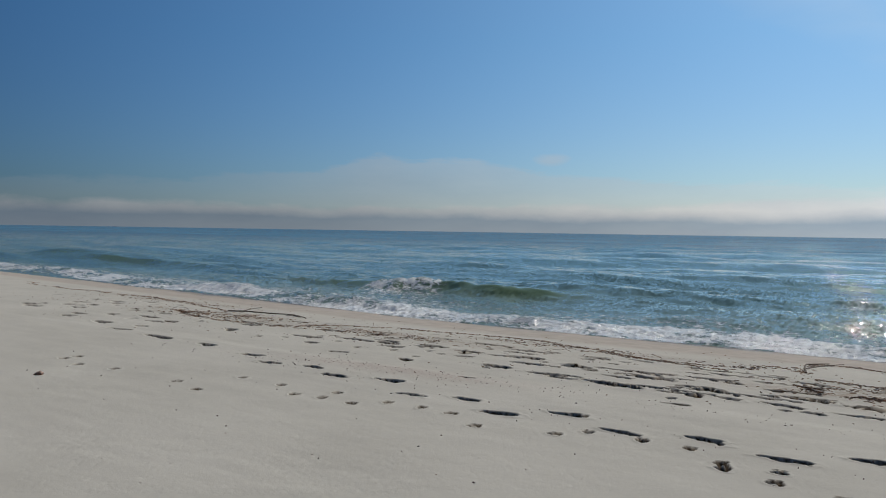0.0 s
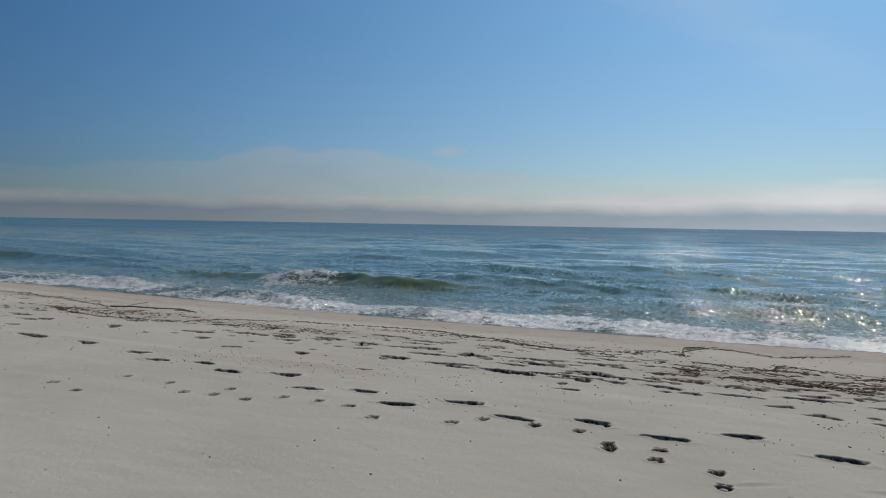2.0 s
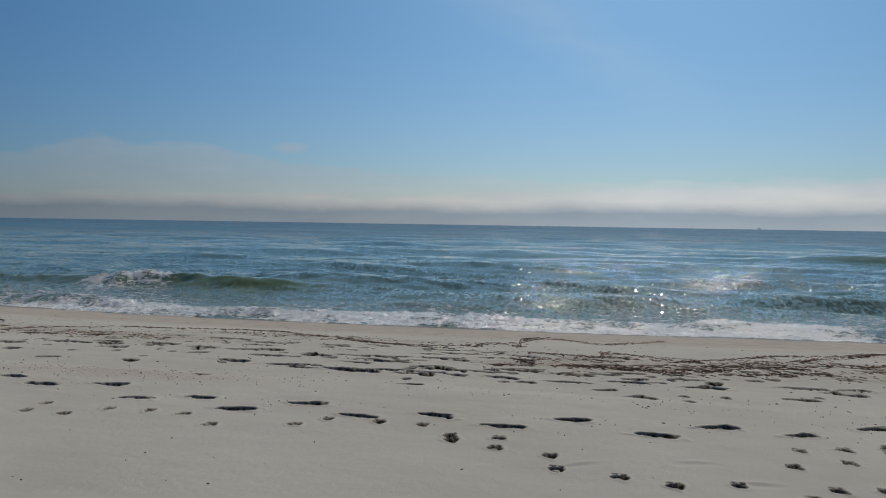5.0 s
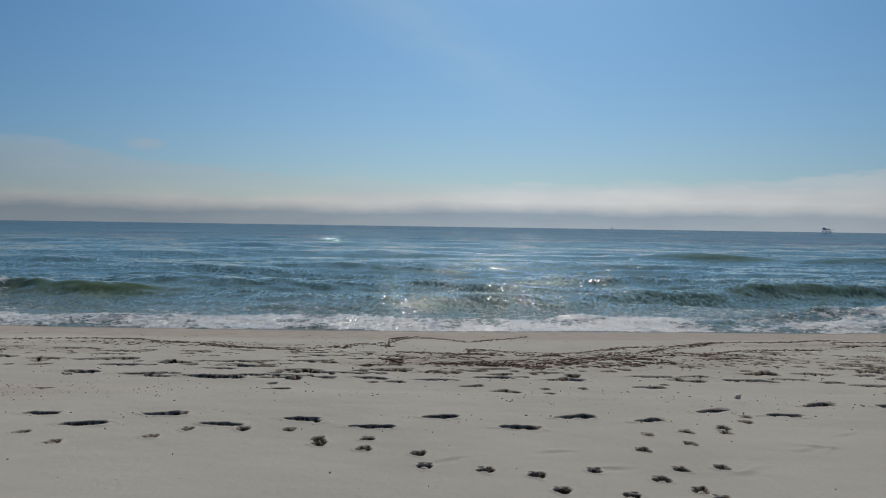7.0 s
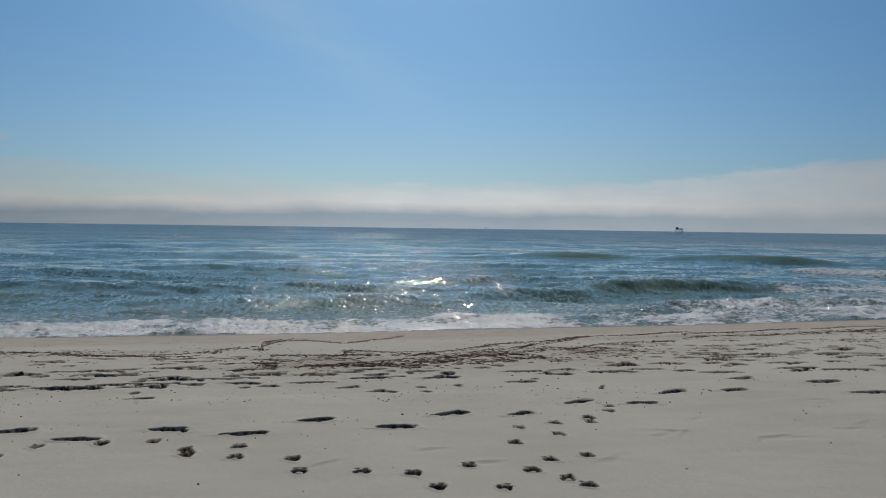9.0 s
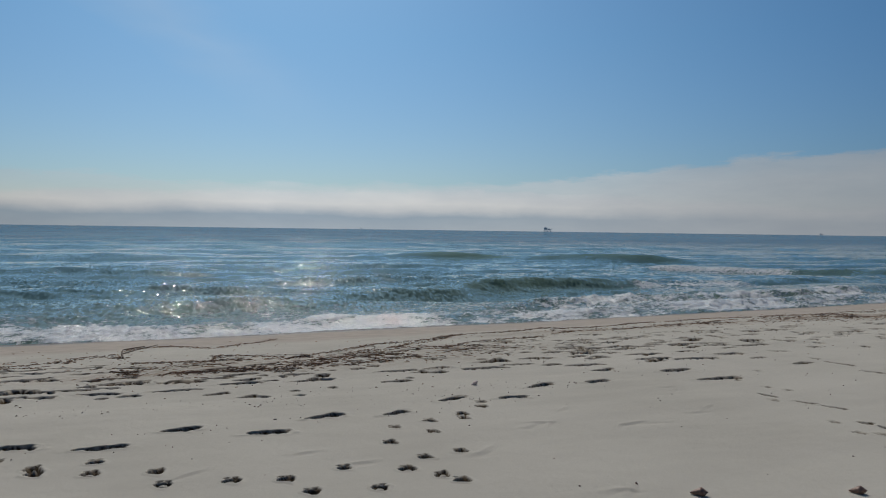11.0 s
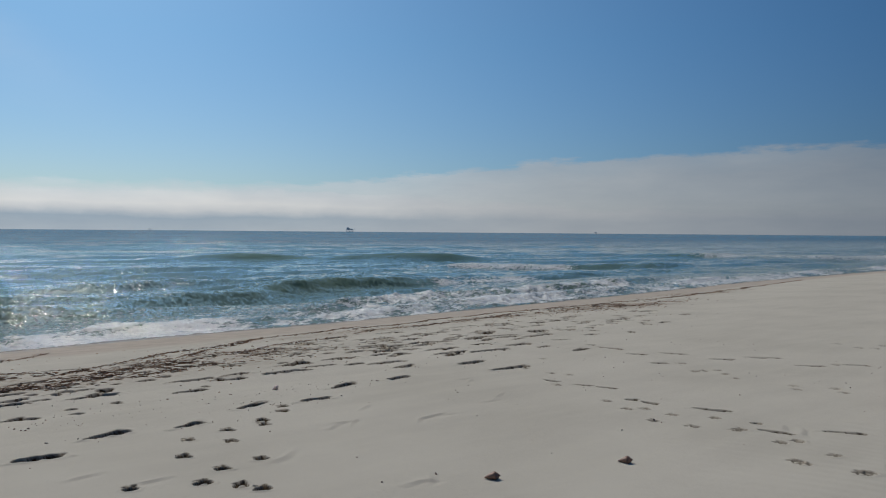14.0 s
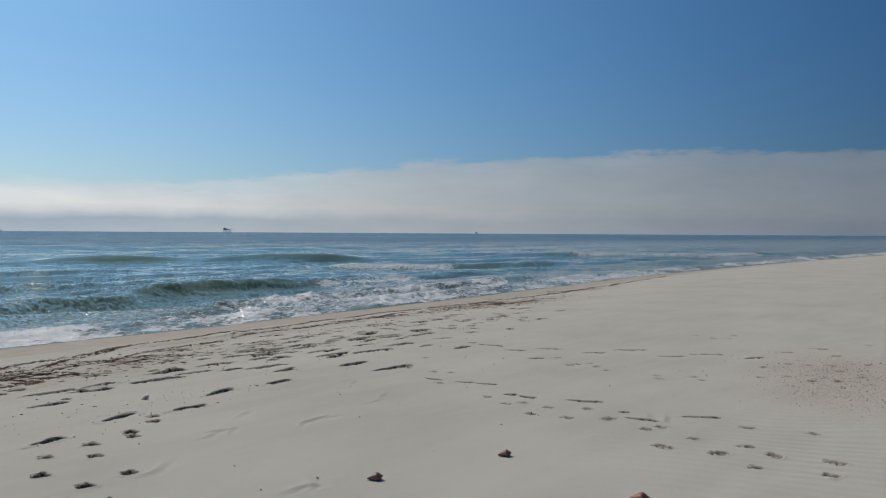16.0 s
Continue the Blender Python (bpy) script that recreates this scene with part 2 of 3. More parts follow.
    shade = mixed(nt, 1.0, shade, ramp(nt, grain(nt, v, 0.07, 6.0, 0.6), (0.3, (0.82, 0.85, 0.89)), (0.65, 1.0)), "MULTIPLY")
    glow = nt.nodes.new("ShaderNodeEmission")
    put(nt, glow.inputs[0], shade)
    put(nt, glow.inputs[1], sums(nt, "MULTIPLY_ADD", ramp(nt, a01, (0.25, 0.0), (0.42, 0.35), (0.53, 1.0), (0.64, 0.75), (0.76, 0.45)), 0.62, 0.86))
    clear = nt.nodes.new("ShaderNodeBsdfTransparent")
    mx = nt.nodes.new("ShaderNodeMixShader")
    put(nt, mx.inputs[0], sums(nt, "MAXIMUM", thick, streak, clamp=True))
    nt.links.new(clear.outputs[0], mx.inputs[1])
    nt.links.new(glow.outputs[0], mx.inputs[2])
    nt.links.new(mx.outputs[0], nt.nodes["Material Output"].inputs[0])
    return m


def rough_material(name, dark, light, scale=12.0, rough=0.85, bump=0.01, metal=0.0, by_piece=False):
    m, nt, b = material(name)
    p = place(nt)
    fac = grain(nt, p, scale, 5.0, 0.65)
    if by_piece:
        g = nt.nodes.new("ShaderNodeNewGeometry")
        fac = sums(nt, "MULTIPLY_ADD", g.outputs["Random Per Island"], 0.6, sums(nt, "MULTIPLY", fac, 0.4))
    put(nt, b.inputs["Base Color"], mixed(nt, ramp(nt, fac, (0.25, 0.0), (0.75, 1.0)), dark, light))
    b.inputs["Roughness"].default_value, b.inputs["Metallic"].default_value = rough, metal
    put(nt, b.inputs["Normal"], relief(nt, grain(nt, p, scale * 5, 4.0), 0.5, bump))
    return m


SAND, WATER, CLOUD = sand_material(), water_material(), cloud_material()
WEED = rough_material("dry_brown_seaweed", (0.16, 0.080, 0.042), (0.46, 0.27, 0.155), 30, 0.85, 0.004, by_piece=True)
WOOD = rough_material("driftwood", (0.07, 0.045, 0.03), (0.20, 0.14, 0.095), 25, 0.85, 0.004)
SHELL = rough_material("brown_shell", (0.16, 0.080, 0.050), (0.40, 0.235, 0.16), 45, 0.5, 0.003)
SHELL_PALE = rough_material("pale_pink_shell", (0.62, 0.42, 0.36), (0.88, 0.76, 0.68), 40, 0.5, 0.003)
SHELL_RED = rough_material("rust_red_shell", (0.20, 0.07, 0.04), (0.42, 0.18, 0.10), 40, 0.5, 0.003)
HASH = rough_material("shell_bits", (0.07, 0.045, 0.04), (0.46, 0.32, 0.27), 20, 0.7, 0.002, by_piece=True)
# pale tones paint the sea haze onto the far platforms
STEEL = rough_material("hazed_steel", (0.66, 0.70, 0.74), (0.78, 0.81, 0.84), 0.2, 0.7, 0.02)


# ---- numeric helpers ----
def waver(x, y, size, seed):
    """Smooth random heights in -1 to 1 with hills about as wide as size."""
    u, v = np.asarray(x) / size, np.asarray(y) / size
    i, j = np.floor(u).astype(np.int64), np.floor(v).astype(np.int64)
    a, b = u - i, v - j
    a, b = a * a * (3 - 2 * a), b * b * (3 - 2 * b)

    def at(p, q):
        h = (p * 374761393 + q * 668265263 + seed * 974634777) & 0x7FFFFFFF
        h = ((h ^ (h >> 13)) * 1274126177) & 0x7FFFFFFF
        return ((h ^ (h >> 16)) & 0xFFFF) / 32767.5 - 1
    return (at(i, j) * (1 - a) + at(i + 1, j) * a) * (1 - b) + (at(i, j + 1) * (1 - a) + at(i + 1, j + 1) * a) * b


def step(lo, hi, v):
    t = np.clip((v - lo) / (hi - lo), 0, 1)
    return t * t * (3 - 2 * t)


def sheet(name, x, y, z, mat, close=False, **fields):
    """A net of quads over rows (radius) and columns (bearing)."""
    nr, nc = x.shape
    me = bpy.data.meshes.new(name)
    me.vertices.add(nr * nc)
    me.vertices.foreach_set("co", np.stack([x, y, z], -1).astype(np.float32).ravel())
    k = np.arange(nc if close else nc - 1)
    r = np.arange(nr - 1)[:, None] * nc
    k2 = (k + 1) % nc
    q = np.stack([r + k, r + nc + k, r + nc + k2, r + k2], -1).reshape(-1, 4)[:, ::-1]
    me.loops.add(q.size)
    me.loops.foreach_set("vertex_index", q.astype(np.int32).ravel())
    me.polygons.add(len(q))
    me.polygons.foreach_set("loop_start", np.arange(0, q.size, 4, dtype=np.int32))
    me.polygons.foreach_set("use_smooth", np.ones(len(q), bool))
    me.update(calc_edges=True)
    for key, val in fields.items():
        me.attributes.new(key, "FLOAT", "POINT").data.foreach_set("value", val.astype(np.float32).ravel())
    me.materials.append(mat)
    return new(name, me)


# ---- the lie of the beach ----
SHORE_X = [-900, -60, -38, -20, -5, 5, 15, 35, 60, 100, 900]
SHORE_Y = [60, 19.4, 18.2, 16.3, 15.2, 16.1, 16.9, 19.8, 21.3, 21.8, 60]
FALL_S = [-900, -60, -12, 0, 3, 6, 9, 16, 30, 80, 5000]
FALL_Z = [-14, -6, -1.9, -0.9, -0.62, -0.38, -0.22, 0.0, 0.12, 0.5, 0.6]


def shore(x):
    return sum(np.interp(x + k, SHORE_X, SHORE_Y) for k in (-6, -3, 0, 3, 6)) / 5


def land(x, y):
    s = shore(x) - y
    return sum(np.interp(s + k, FALL_S, FALL_Z) for k in (-1.2, -0.6, 0, 0.6, 1.2)) / 5


def surface(x, y):
    """The sand's height without the prints: slope, drifts and a low lip along the beach."""
    s = shore(x) - y
    dry = step(0.8, 4.5, s) * step(60, 25, np.hypot(x, y))
    z = land(x, y) + dry * (0.012 * waver(x, y, 1.9, 1) + 0.004 * waver(x, y * 1.6, 0.6, 2) + 0.0014 * waver(x, y * 1.7, 0.21, 3))
    lip = np.interp(x, [-20, -8, 0, 4, 6.5, 12, 30], [6.6, 6.9, 7.12, 7.2, 8.5, 9.3, 11.5]) - y
    return z - 0.02 * step(0.1, -0.35, lip + 0.2 * waver(x, y, 1.1, 7)) * dry


# footprints of a walker along the shore, drag marks of walkers who turn inland (place, half length, heading),
# old prints that the wind has half filled, and prints of a dog
TRAIL = [(-8.33, 6.75), (-7.16, 6.54), (-6.52, 6.23), (-5.91, 6.36), (-5.34, 6.11), (-4.71, 6.32), (-4.1, 5.86), (-3.55, 6.06),
         (-3.01, 5.71), (-2.49, 6.1), (-1.9, 5.77), (-1.25, 5.96), (-0.63, 5.71), (-0.1, 6.09), (0.56, 5.78), (1.09, 6.19),
         (1.73, 6.11), (2.41, 6.52), (3.0, 6.36), (3.59, 6.87), (4.29, 6.85)]
DRAGS = [(8.07, 5.91, 0.16, -1.22), (8.14, 5.22, 0.15, -0.82), (8.67, 4.99, 0.19, -0.88), (8.54, 4.31, 0.15, -0.93),
         (9.0, 3.98, 0.14, -1.0), (5.58, 5.21, 0.11, -1.23), (5.65, 4.95, 0.11, -1.23), (5.4, 4.42, 0.07, -1.01),
         (5.42, 4.22, 0.09, -1.46), (5.6, 3.71, 0.17, -1.2), (5.74, 2.63, 0.15, -1.07), (5.47, 3.2, 0.05, -0.91), (7.89, 6.85, 0.2, -1.52),
         (7.68, 6.21, 0.15, -1.18), (7.28, 5.53, 0.1, -0.82), (5.36, 2.96, 0.13, -1.22), (7.98, 7.29, 0.07, -1.27),
         (7.3, 7.61, 0.12, -0.0), (8.11, 8.06, 0.15, -0.33), (5.5, 5.6, 0.12, -1.44), (9.69, 3.33, 0.1, -1.14), (9.04, 3.44, 0.12, -0.56),
         (10.28, 3.09, 0.1, -1.15)]
FADED = [(3.5, 5.02), (3.65, 4.97), (4.3, 5.18), (4.56, 5.33), (4.81, 6.25), (2.46, 3.64), (2.56, 3.66), (2.66, 5.23), (2.86, 5.23),
         (1.95, 4.63), (2.07, 4.72), (5.5, 2.95), (5.51, 2.81), (-0.0, 4.81), (0.77, 5.04), (2.77, 5.31), (3.58, 5.04), (3.37, 4.98),
         (3.22, 5.68), (4.8, 6.15), (1.11, 4.69)]
PAWS = [(-8.51, 4.93), (-8.5, 4.75), (-8.01, 4.64), (-7.45, 4.75), (-6.29, 4.71), (-5.96, 5.31), (-5.79, 4.57), (-5.36, 5.3),
        (-4.95, 5.06), (-4.68, 5.4), (-4.65, 5.14), (-4.27, 5.14), (-4.04, 5.4), (-3.67, 5.44), (-3.33, 5.41), (-2.94, 5.15),
        (-2.29, 5.35), (-2.1, 5.58), (-1.66, 5.6), (-1.28, 5.59), (-1.0, 5.33), (-0.97, 5.21)]
PAWS += [(-0.62, 5.07), (-0.62, 5.33), (-0.22, 4.98), (-0.16, 4.7), (0.24, 4.63), (0.57, 4.54), (0.69, 4.27), (0.97, 4.67), (1.1, 4.2),
         (1.37, 4.52), (1.43, 5.18), (1.55, 4.32), (1.56, 4.74), (1.59, 5.61), (1.63, 4.17), (1.84, 5.38), (1.86, 4.8), (1.93, 5.73),
         (2.25, 5.72), (2.28, 5.87), (2.56, 6.1), (2.64, 6.27)]
PAWS += [(7.15, 4.94), (7.25, 4.89), (7.11, 4.38), (7.21, 3.79), (7.05, 3.69), (7.39, 3.45), (7.26, 3.31), (5.36, 3.5), (5.15, 3.17),
        (5.21, 3.16), (5.1, 2.77), (5.23, 2.72), (4.74, 2.47), (4.71, 2.41), (5.07, 2.37), (4.81, 2.09), (4.85, 2.07), (5.13, 2.0),
        (5.03, 1.77), (5.05, 1.8), (4.7, 1.77), (5.14, 1.45), (5.13, 1.41), (4.84, 1.37), (5.65, 2.21), (5.79, 1.76), (5.06, 4.18),
        (5.18, 4.09), (4.91, 3.78), (4.99, 3.45), (5.17, 4.52), (5.18, 3.79), (6.47, 6.75), (5.81, 6.36), (5.83, 5.93), (5.38, 5.39),
        (5.89, 5.71), (7.48, 5.34), (7.78, 2.89), (8.0, 2.7), (8.85, 2.74), (8.98, 2.53)]
# older, trampled marks nearer to the water
MARKS = [(-16.37, 10.46), (-13.46, 7.6), (-12.51, 8.7), (-12.11, 7.47), (-11.54, 8.49), (-10.83, 7.0), (-10.37, 9.38), (-9.85, 8.52),
         (-9.5, 6.79), (-8.32, 8.78), (-7.7, 9.14), (-6.89, 9.19), (-6.24, 9.47), (-5.44, 9.3), (-4.52, 9.43), (-4.43, 8.3),
         (-3.66, 8.22), (-3.62, 9.09), (-2.97, 8.13), (-2.68, 8.04), (-2.65, 8.95), (-2.38, 8.22), (-1.95, 9.54), (-1.88, 8.66), (-1.72, 8.47)]
MARKS += [(-1.48, 8.1), (-0.92, 8.15), (-0.75, 8.75), (-0.15, 8.62), (0.5, 8.32), (1.35, 8.23), (2.97, 8.53), (3.5, 8.32), (3.83, 8.79),
          (4.21, 10.41), (4.56, 8.85), (5.05, 11.38), (5.46, 9.15), (5.98, 11.76), (4.81, 7.55), (5.59, 7.18), (5.72, 6.54), (5.96, 8.12),
          (6.33, 9.34), (6.5, 7.9), (6.9, 8.59), (7.22, 12.67), (7.25, 8.1), (7.86, 12.59), (8.05, 9.9), (10.11, 10.78)]


# where weed lies thick: centre and half breadths
MATS = [(-12.3, 10.4, 1.9, 0.7), (1.5, 9.9, 2.6, 0.7), (0.6, 9.25, 2.0, 0.35), (15.3, 13.1, 2.3, 1.3), (-16.5, 12.3, 3.0, 0.6), (-4.5, 11.6, 2.5, 0.4), (3.6, 10.8, 1.4, 0.6), (-7.5, 10.4, 2.5, 0.5), (6.5, 12.6, 2.5, 0.5), (10.5, 12.9, 2.6, 0.5), (15.3, 13.1, 1.8, 0.8), (21.0, 14.6, 3.0, 0.6)]


RINGS, WAYS = [], []


def press(x, y, z, wet_or_shade, px, py, heading, long, wide, deep, rim, rough, seed, dark=1.0, pad=0.0):
    """A print in the sand: a steep-sided hollow with a thrown-up rim. dark: how much shade is painted into it; pad: how
    far its middle stands up again.
    """
    worn = 1 + 0.02 * max(0.0, math.hypot(px, py) - 7)
    long, wide, deep = long * worn, wide * (worn + 0.05 * max(0.0, math.hypot(px, py) - 8)), deep * worn
    r, m = math.hypot(px, py), 1.5 * long + 0.25
    i0, i1 = np.searchsorted(RINGS, (r - m, r + m))
    j0, j1 = np.searchsorted(WAYS, (math.atan2(px, py) - m / r, math.atan2(px, py) + m / r))
    x, y, z, wet_or_shade = x[i0:i1, j0:j1], y[i0:i1, j0:j1], z[i0:i1, j0:j1], wet_or_shade[i0:i1, j0:j1]
    near = (np.abs(x - px) < 1.4 * long + 0.2) & (np.abs(y - py) < 1.4 * long + 0.2)
    back = 0.8 * wide / math.hypot(px, py)
    px, py = px - back * px, py - back * py
    dx, dy = x[near] - px, y[near] - py
    c, s = math.cos(heading), math.sin(heading)
    a, b = (dx * c + dy * s) / long, (dy * c - dx * s) / wide
    b = b * (1 + 0.35 * np.clip(-a, -1, 1)) + 0.25 * a * math.sin(seed * 1.7) * step(0.06, 0.12, long)
    q = np.sqrt(np.abs(a) ** 2.4 + np.abs(b) ** 2.2) + rough * (waver(x[near], y[near], 0.05, seed) + 0.25 * waver(x[near], y[near], 0.03, seed + 1))
    hollow = step(1.06, 0.74, q) - pad * step(0.62, 0.3, q)
    lip = np.exp(-((q - 1.32) / 0.3) ** 2) * (0.6 + 0.4 * waver(x[near], y[near], 0.08, seed + 5))
    z[near] += -deep * hollow + rim * lip
    # shade painted over the hollow, less on a raised middle
    wet_or_shade[near] = np.maximum(wet_or_shade[near], dark * step(1.14, 0.92, q) * (1 - pad * step(0.66, 0.4, q)))


def build_ground():
    rng = random.Random(4)
    fine = np.radians(np.arange(-72, 82.01, 0.14))
    back = np.radians(np.arange(85, 286, 3.0))
    th = np.concatenate([fine, back])
    rs, r = [0.05, 0.4, 1.0, 1.8, 2.5, 3.1], 3.45
    while r < 24:
        rs.append(r)
        r += max(0.0065, 0.00038 * r * r)
    while r < 4600:
        rs.append(r)
        r *= 1.06
    RINGS[:], WAYS[:] = rs, list(th)
    R, T = np.meshgrid(np.array(rs), th, indexing="ij")
    x, y = R * np.sin(T), R * np.cos(T)
    z = surface(x, y)
    # how strongly shade is painted into each print, 0 to 1
    wet_or_shade = np.zeros_like(z)
    s = shore(x) - y
    # wind ripples
    patch = np.exp(-((x - 5.2) / 1.2) ** 2 - ((y - 1.2) / 1.4) ** 2)
    z += 0.0024 * patch * np.sin(2 * math.pi * (0.92 * x + 0.40 * y + 0.12 * waver(x, y, 0.7, 9)) / 0.125)
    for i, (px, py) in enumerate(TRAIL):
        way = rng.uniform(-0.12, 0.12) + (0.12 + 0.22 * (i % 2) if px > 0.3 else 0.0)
        press(x, y, z, wet_or_shade, px, py, way, rng.uniform(0.15, 0.185), rng.uniform(0.05, 0.066), rng.uniform(0.06, 0.08), 0.012, 0.34, 20 + i)
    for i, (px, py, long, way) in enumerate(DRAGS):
        press(x, y, z, wet_or_shade, px, py, way, long, rng.uniform(0.03, 0.038), rng.uniform(0.028, 0.042), 0.006, 0.24, 60 + i)
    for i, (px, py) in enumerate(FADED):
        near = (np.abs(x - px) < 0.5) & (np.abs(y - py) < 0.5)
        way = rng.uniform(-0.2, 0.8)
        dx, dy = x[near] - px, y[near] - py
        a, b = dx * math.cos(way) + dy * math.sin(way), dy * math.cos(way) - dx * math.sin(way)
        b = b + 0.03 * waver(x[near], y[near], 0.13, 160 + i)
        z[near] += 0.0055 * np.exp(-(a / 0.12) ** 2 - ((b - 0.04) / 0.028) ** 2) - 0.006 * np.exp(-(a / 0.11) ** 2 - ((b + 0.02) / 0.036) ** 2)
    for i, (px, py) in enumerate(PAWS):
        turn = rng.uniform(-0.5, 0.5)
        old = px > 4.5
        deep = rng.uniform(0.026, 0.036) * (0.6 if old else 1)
        press(x, y, z, wet_or_shade, px, py, turn, rng.uniform(0.046, 0.058) * (0.75 if old else 1), rng.uniform(0.04, 0.05) * (0.75 if old else 1), deep, 0.009, 0.3, 100 + i, 0.6 if old else 0.95, rng.choice((0.5, 0.8) if old else (0.0, 0.5, 0.8)))
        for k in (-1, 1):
            press(x, y, z, wet_or_shade, px + 0.026 * k, py + 0.042 + rng.uniform(-0.01, 0.012), turn, 0.019, 0.019, deep * 0.7, 0.003, 0.15, 300 + 2 * i + k, 0.5 if old else 0.9)
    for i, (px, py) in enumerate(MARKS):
        press(x, y, z, wet_or_shade, px, py, rng.uniform(-0.15, 0.15), rng.uniform(0.13, 0.30), rng.uniform(0.06, 0.085), rng.uniform(0.05, 0.08), 0.012, 0.35, 500 + i)
    # crumbled heaps of kicked-up sand
    for i, (px, py) in enumerate(((-1.72, 8.42), (-0.15, 8.57), (-3.68, 9.15), (-5.42, 9.25), (2.97, 8.45), (3.9, 8.8), (4.56, 8.8))):
        near = (np.abs(x - px) < 0.45) & (np.abs(y - py) < 0.3)
        q = ((x[near] - px) / 0.17) ** 2 + ((y[near] - py) / 0.075) ** 2
        z[near] += 0.045 * np.exp(-q * q) * (0.8 + 0.35 * waver(x[near], y[near], 0.05, 900 + i) + 0.2 * waver(x[near], y[near], 0.11, 910 + i))
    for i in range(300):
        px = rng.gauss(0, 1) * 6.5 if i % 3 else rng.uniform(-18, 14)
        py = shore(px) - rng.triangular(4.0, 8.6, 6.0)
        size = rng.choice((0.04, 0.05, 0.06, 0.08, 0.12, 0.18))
        press(x, y, z, wet_or_shade, px, py, rng.uniform(-0.3, 0.3), size * rng.uniform(0.9, 1.3), rng.uniform(0.045, 0.065), rng.uniform(0.04, 0.07), 0.006, 0.3, 700 + i)
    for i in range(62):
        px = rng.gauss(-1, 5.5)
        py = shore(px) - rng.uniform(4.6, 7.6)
        press(x, y, z, wet_or_shade, px, py, rng.gauss(0, 0.12), rng.uniform(0.12, 0.28), rng.uniform(0.04, 0.055), rng.uniform(0.045, 0.065), 0.01, 0.3, 1100 + i)
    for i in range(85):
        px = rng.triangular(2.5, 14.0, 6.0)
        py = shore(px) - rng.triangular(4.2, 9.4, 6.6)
        press(x, y, z, wet_or_shade, px, py, rng.uniform(-0.1, 0.5), rng.choice((0.06, 0.09, 0.14, 0.17)), rng.uniform(0.045, 0.065), rng.uniform(0.04, 0.06), 0.008, 0.3, 1300 + i)
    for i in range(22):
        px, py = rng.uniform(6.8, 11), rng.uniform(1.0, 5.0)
        press(x, y, z, wet_or_shade, px, py, rng.uniform(-1.2, 0), 0.05, 0.035, 0.02, 0.008, 0.2, 1000 + i, 0.5)
    damp = step(3.6, 1.6, s)
    damp = np.where(s < 1.0, 0.86 + 0.14 * step(0.7, 0.1, s + 0.25 * waver(x, y, 1.4, 33)), damp * 0.85)
    bits = 0.75 * np.exp(-((x + 5.0) / 1.6) ** 2 - ((y - 6.95 - 0.1 * (x + 5)) / 0.28) ** 2)
    bits += 0.75 * step(6.0, 7.6, x) * np.exp(-((y - 1.95 - 0.25 * (x - 7)) / 0.75) ** 2) * step(11, 8.6, x)
    litter = np.zeros_like(x)
    for cx, cy, rx, ry in MATS:
        litter += 0.8 * np.exp(-((x - cx) / rx) ** 2 - ((y - cy) / ry) ** 2)
    litter *= 0.75 + 0.5 * waver(x, y * 1.4, 0.6, 44)
    ground = sheet("ground", x, y, z, SAND, True, litter=np.clip(litter, 0, 1), damp=damp, hash=bits, print_shade=wet_or_shade)
    tagged(ground, "pale grey sand beach with footprints, sloping to the sea", "beach", kind="structure")


build_ground()


# ---- the sea ----
# breaking and swelling crests: knots of the crest line, height, front and back breadth, and the stretch that has broken to white
CRESTS = [
    ([-27, -21, -15, -11, -7], [23.4, 23.0, 22.4, 22.1, 21.8], [0.12, 0.36, 0.62, 0.60, 0.34], 0.7, 2.2, (-16.5, -12.0)),
    ([-6, 0, 6, 11, 17, 24, 30], [18.9, 20.3, 23.2, 25.3, 26.4, 26.8, 27.5], [0.20, 0.17, 0.22, 0.29, 0.27, 0.22, 0.2], 0.75, 2.2, (18.0, 25.0)),
    ([11, 13, 15, 17], [25.2, 25.6, 26.0, 26.3], 0.05, 0.6, 1.0, (0, 0)),
    ([8, 12, 18, 24, 29], [18.9, 20.0, 20.7, 22.0, 22.8], 0.24, 0.6, 1.6, (9.0, 27.0)),
    ([12, 18, 28, 38], [58.0, 56.0, 51.0, 46.0], 0.38, 1.2, 3.0, (0, 0)),
    ([26, 30, 36, 42], [40.0, 37.0, 32.0, 30.0], 0.32, 1.0, 2.5, (27.0, 35.0)),
    ([54, 66, 78, 94], [45.0, 39.0, 33.5, 30.0], 0.45, 1.6, 3.0, (60.0, 84.0)),
    ([-60, -46, -34], [31.0, 30.0, 29.0], 0.40, 1.0, 2.5, (0, 0)),
]


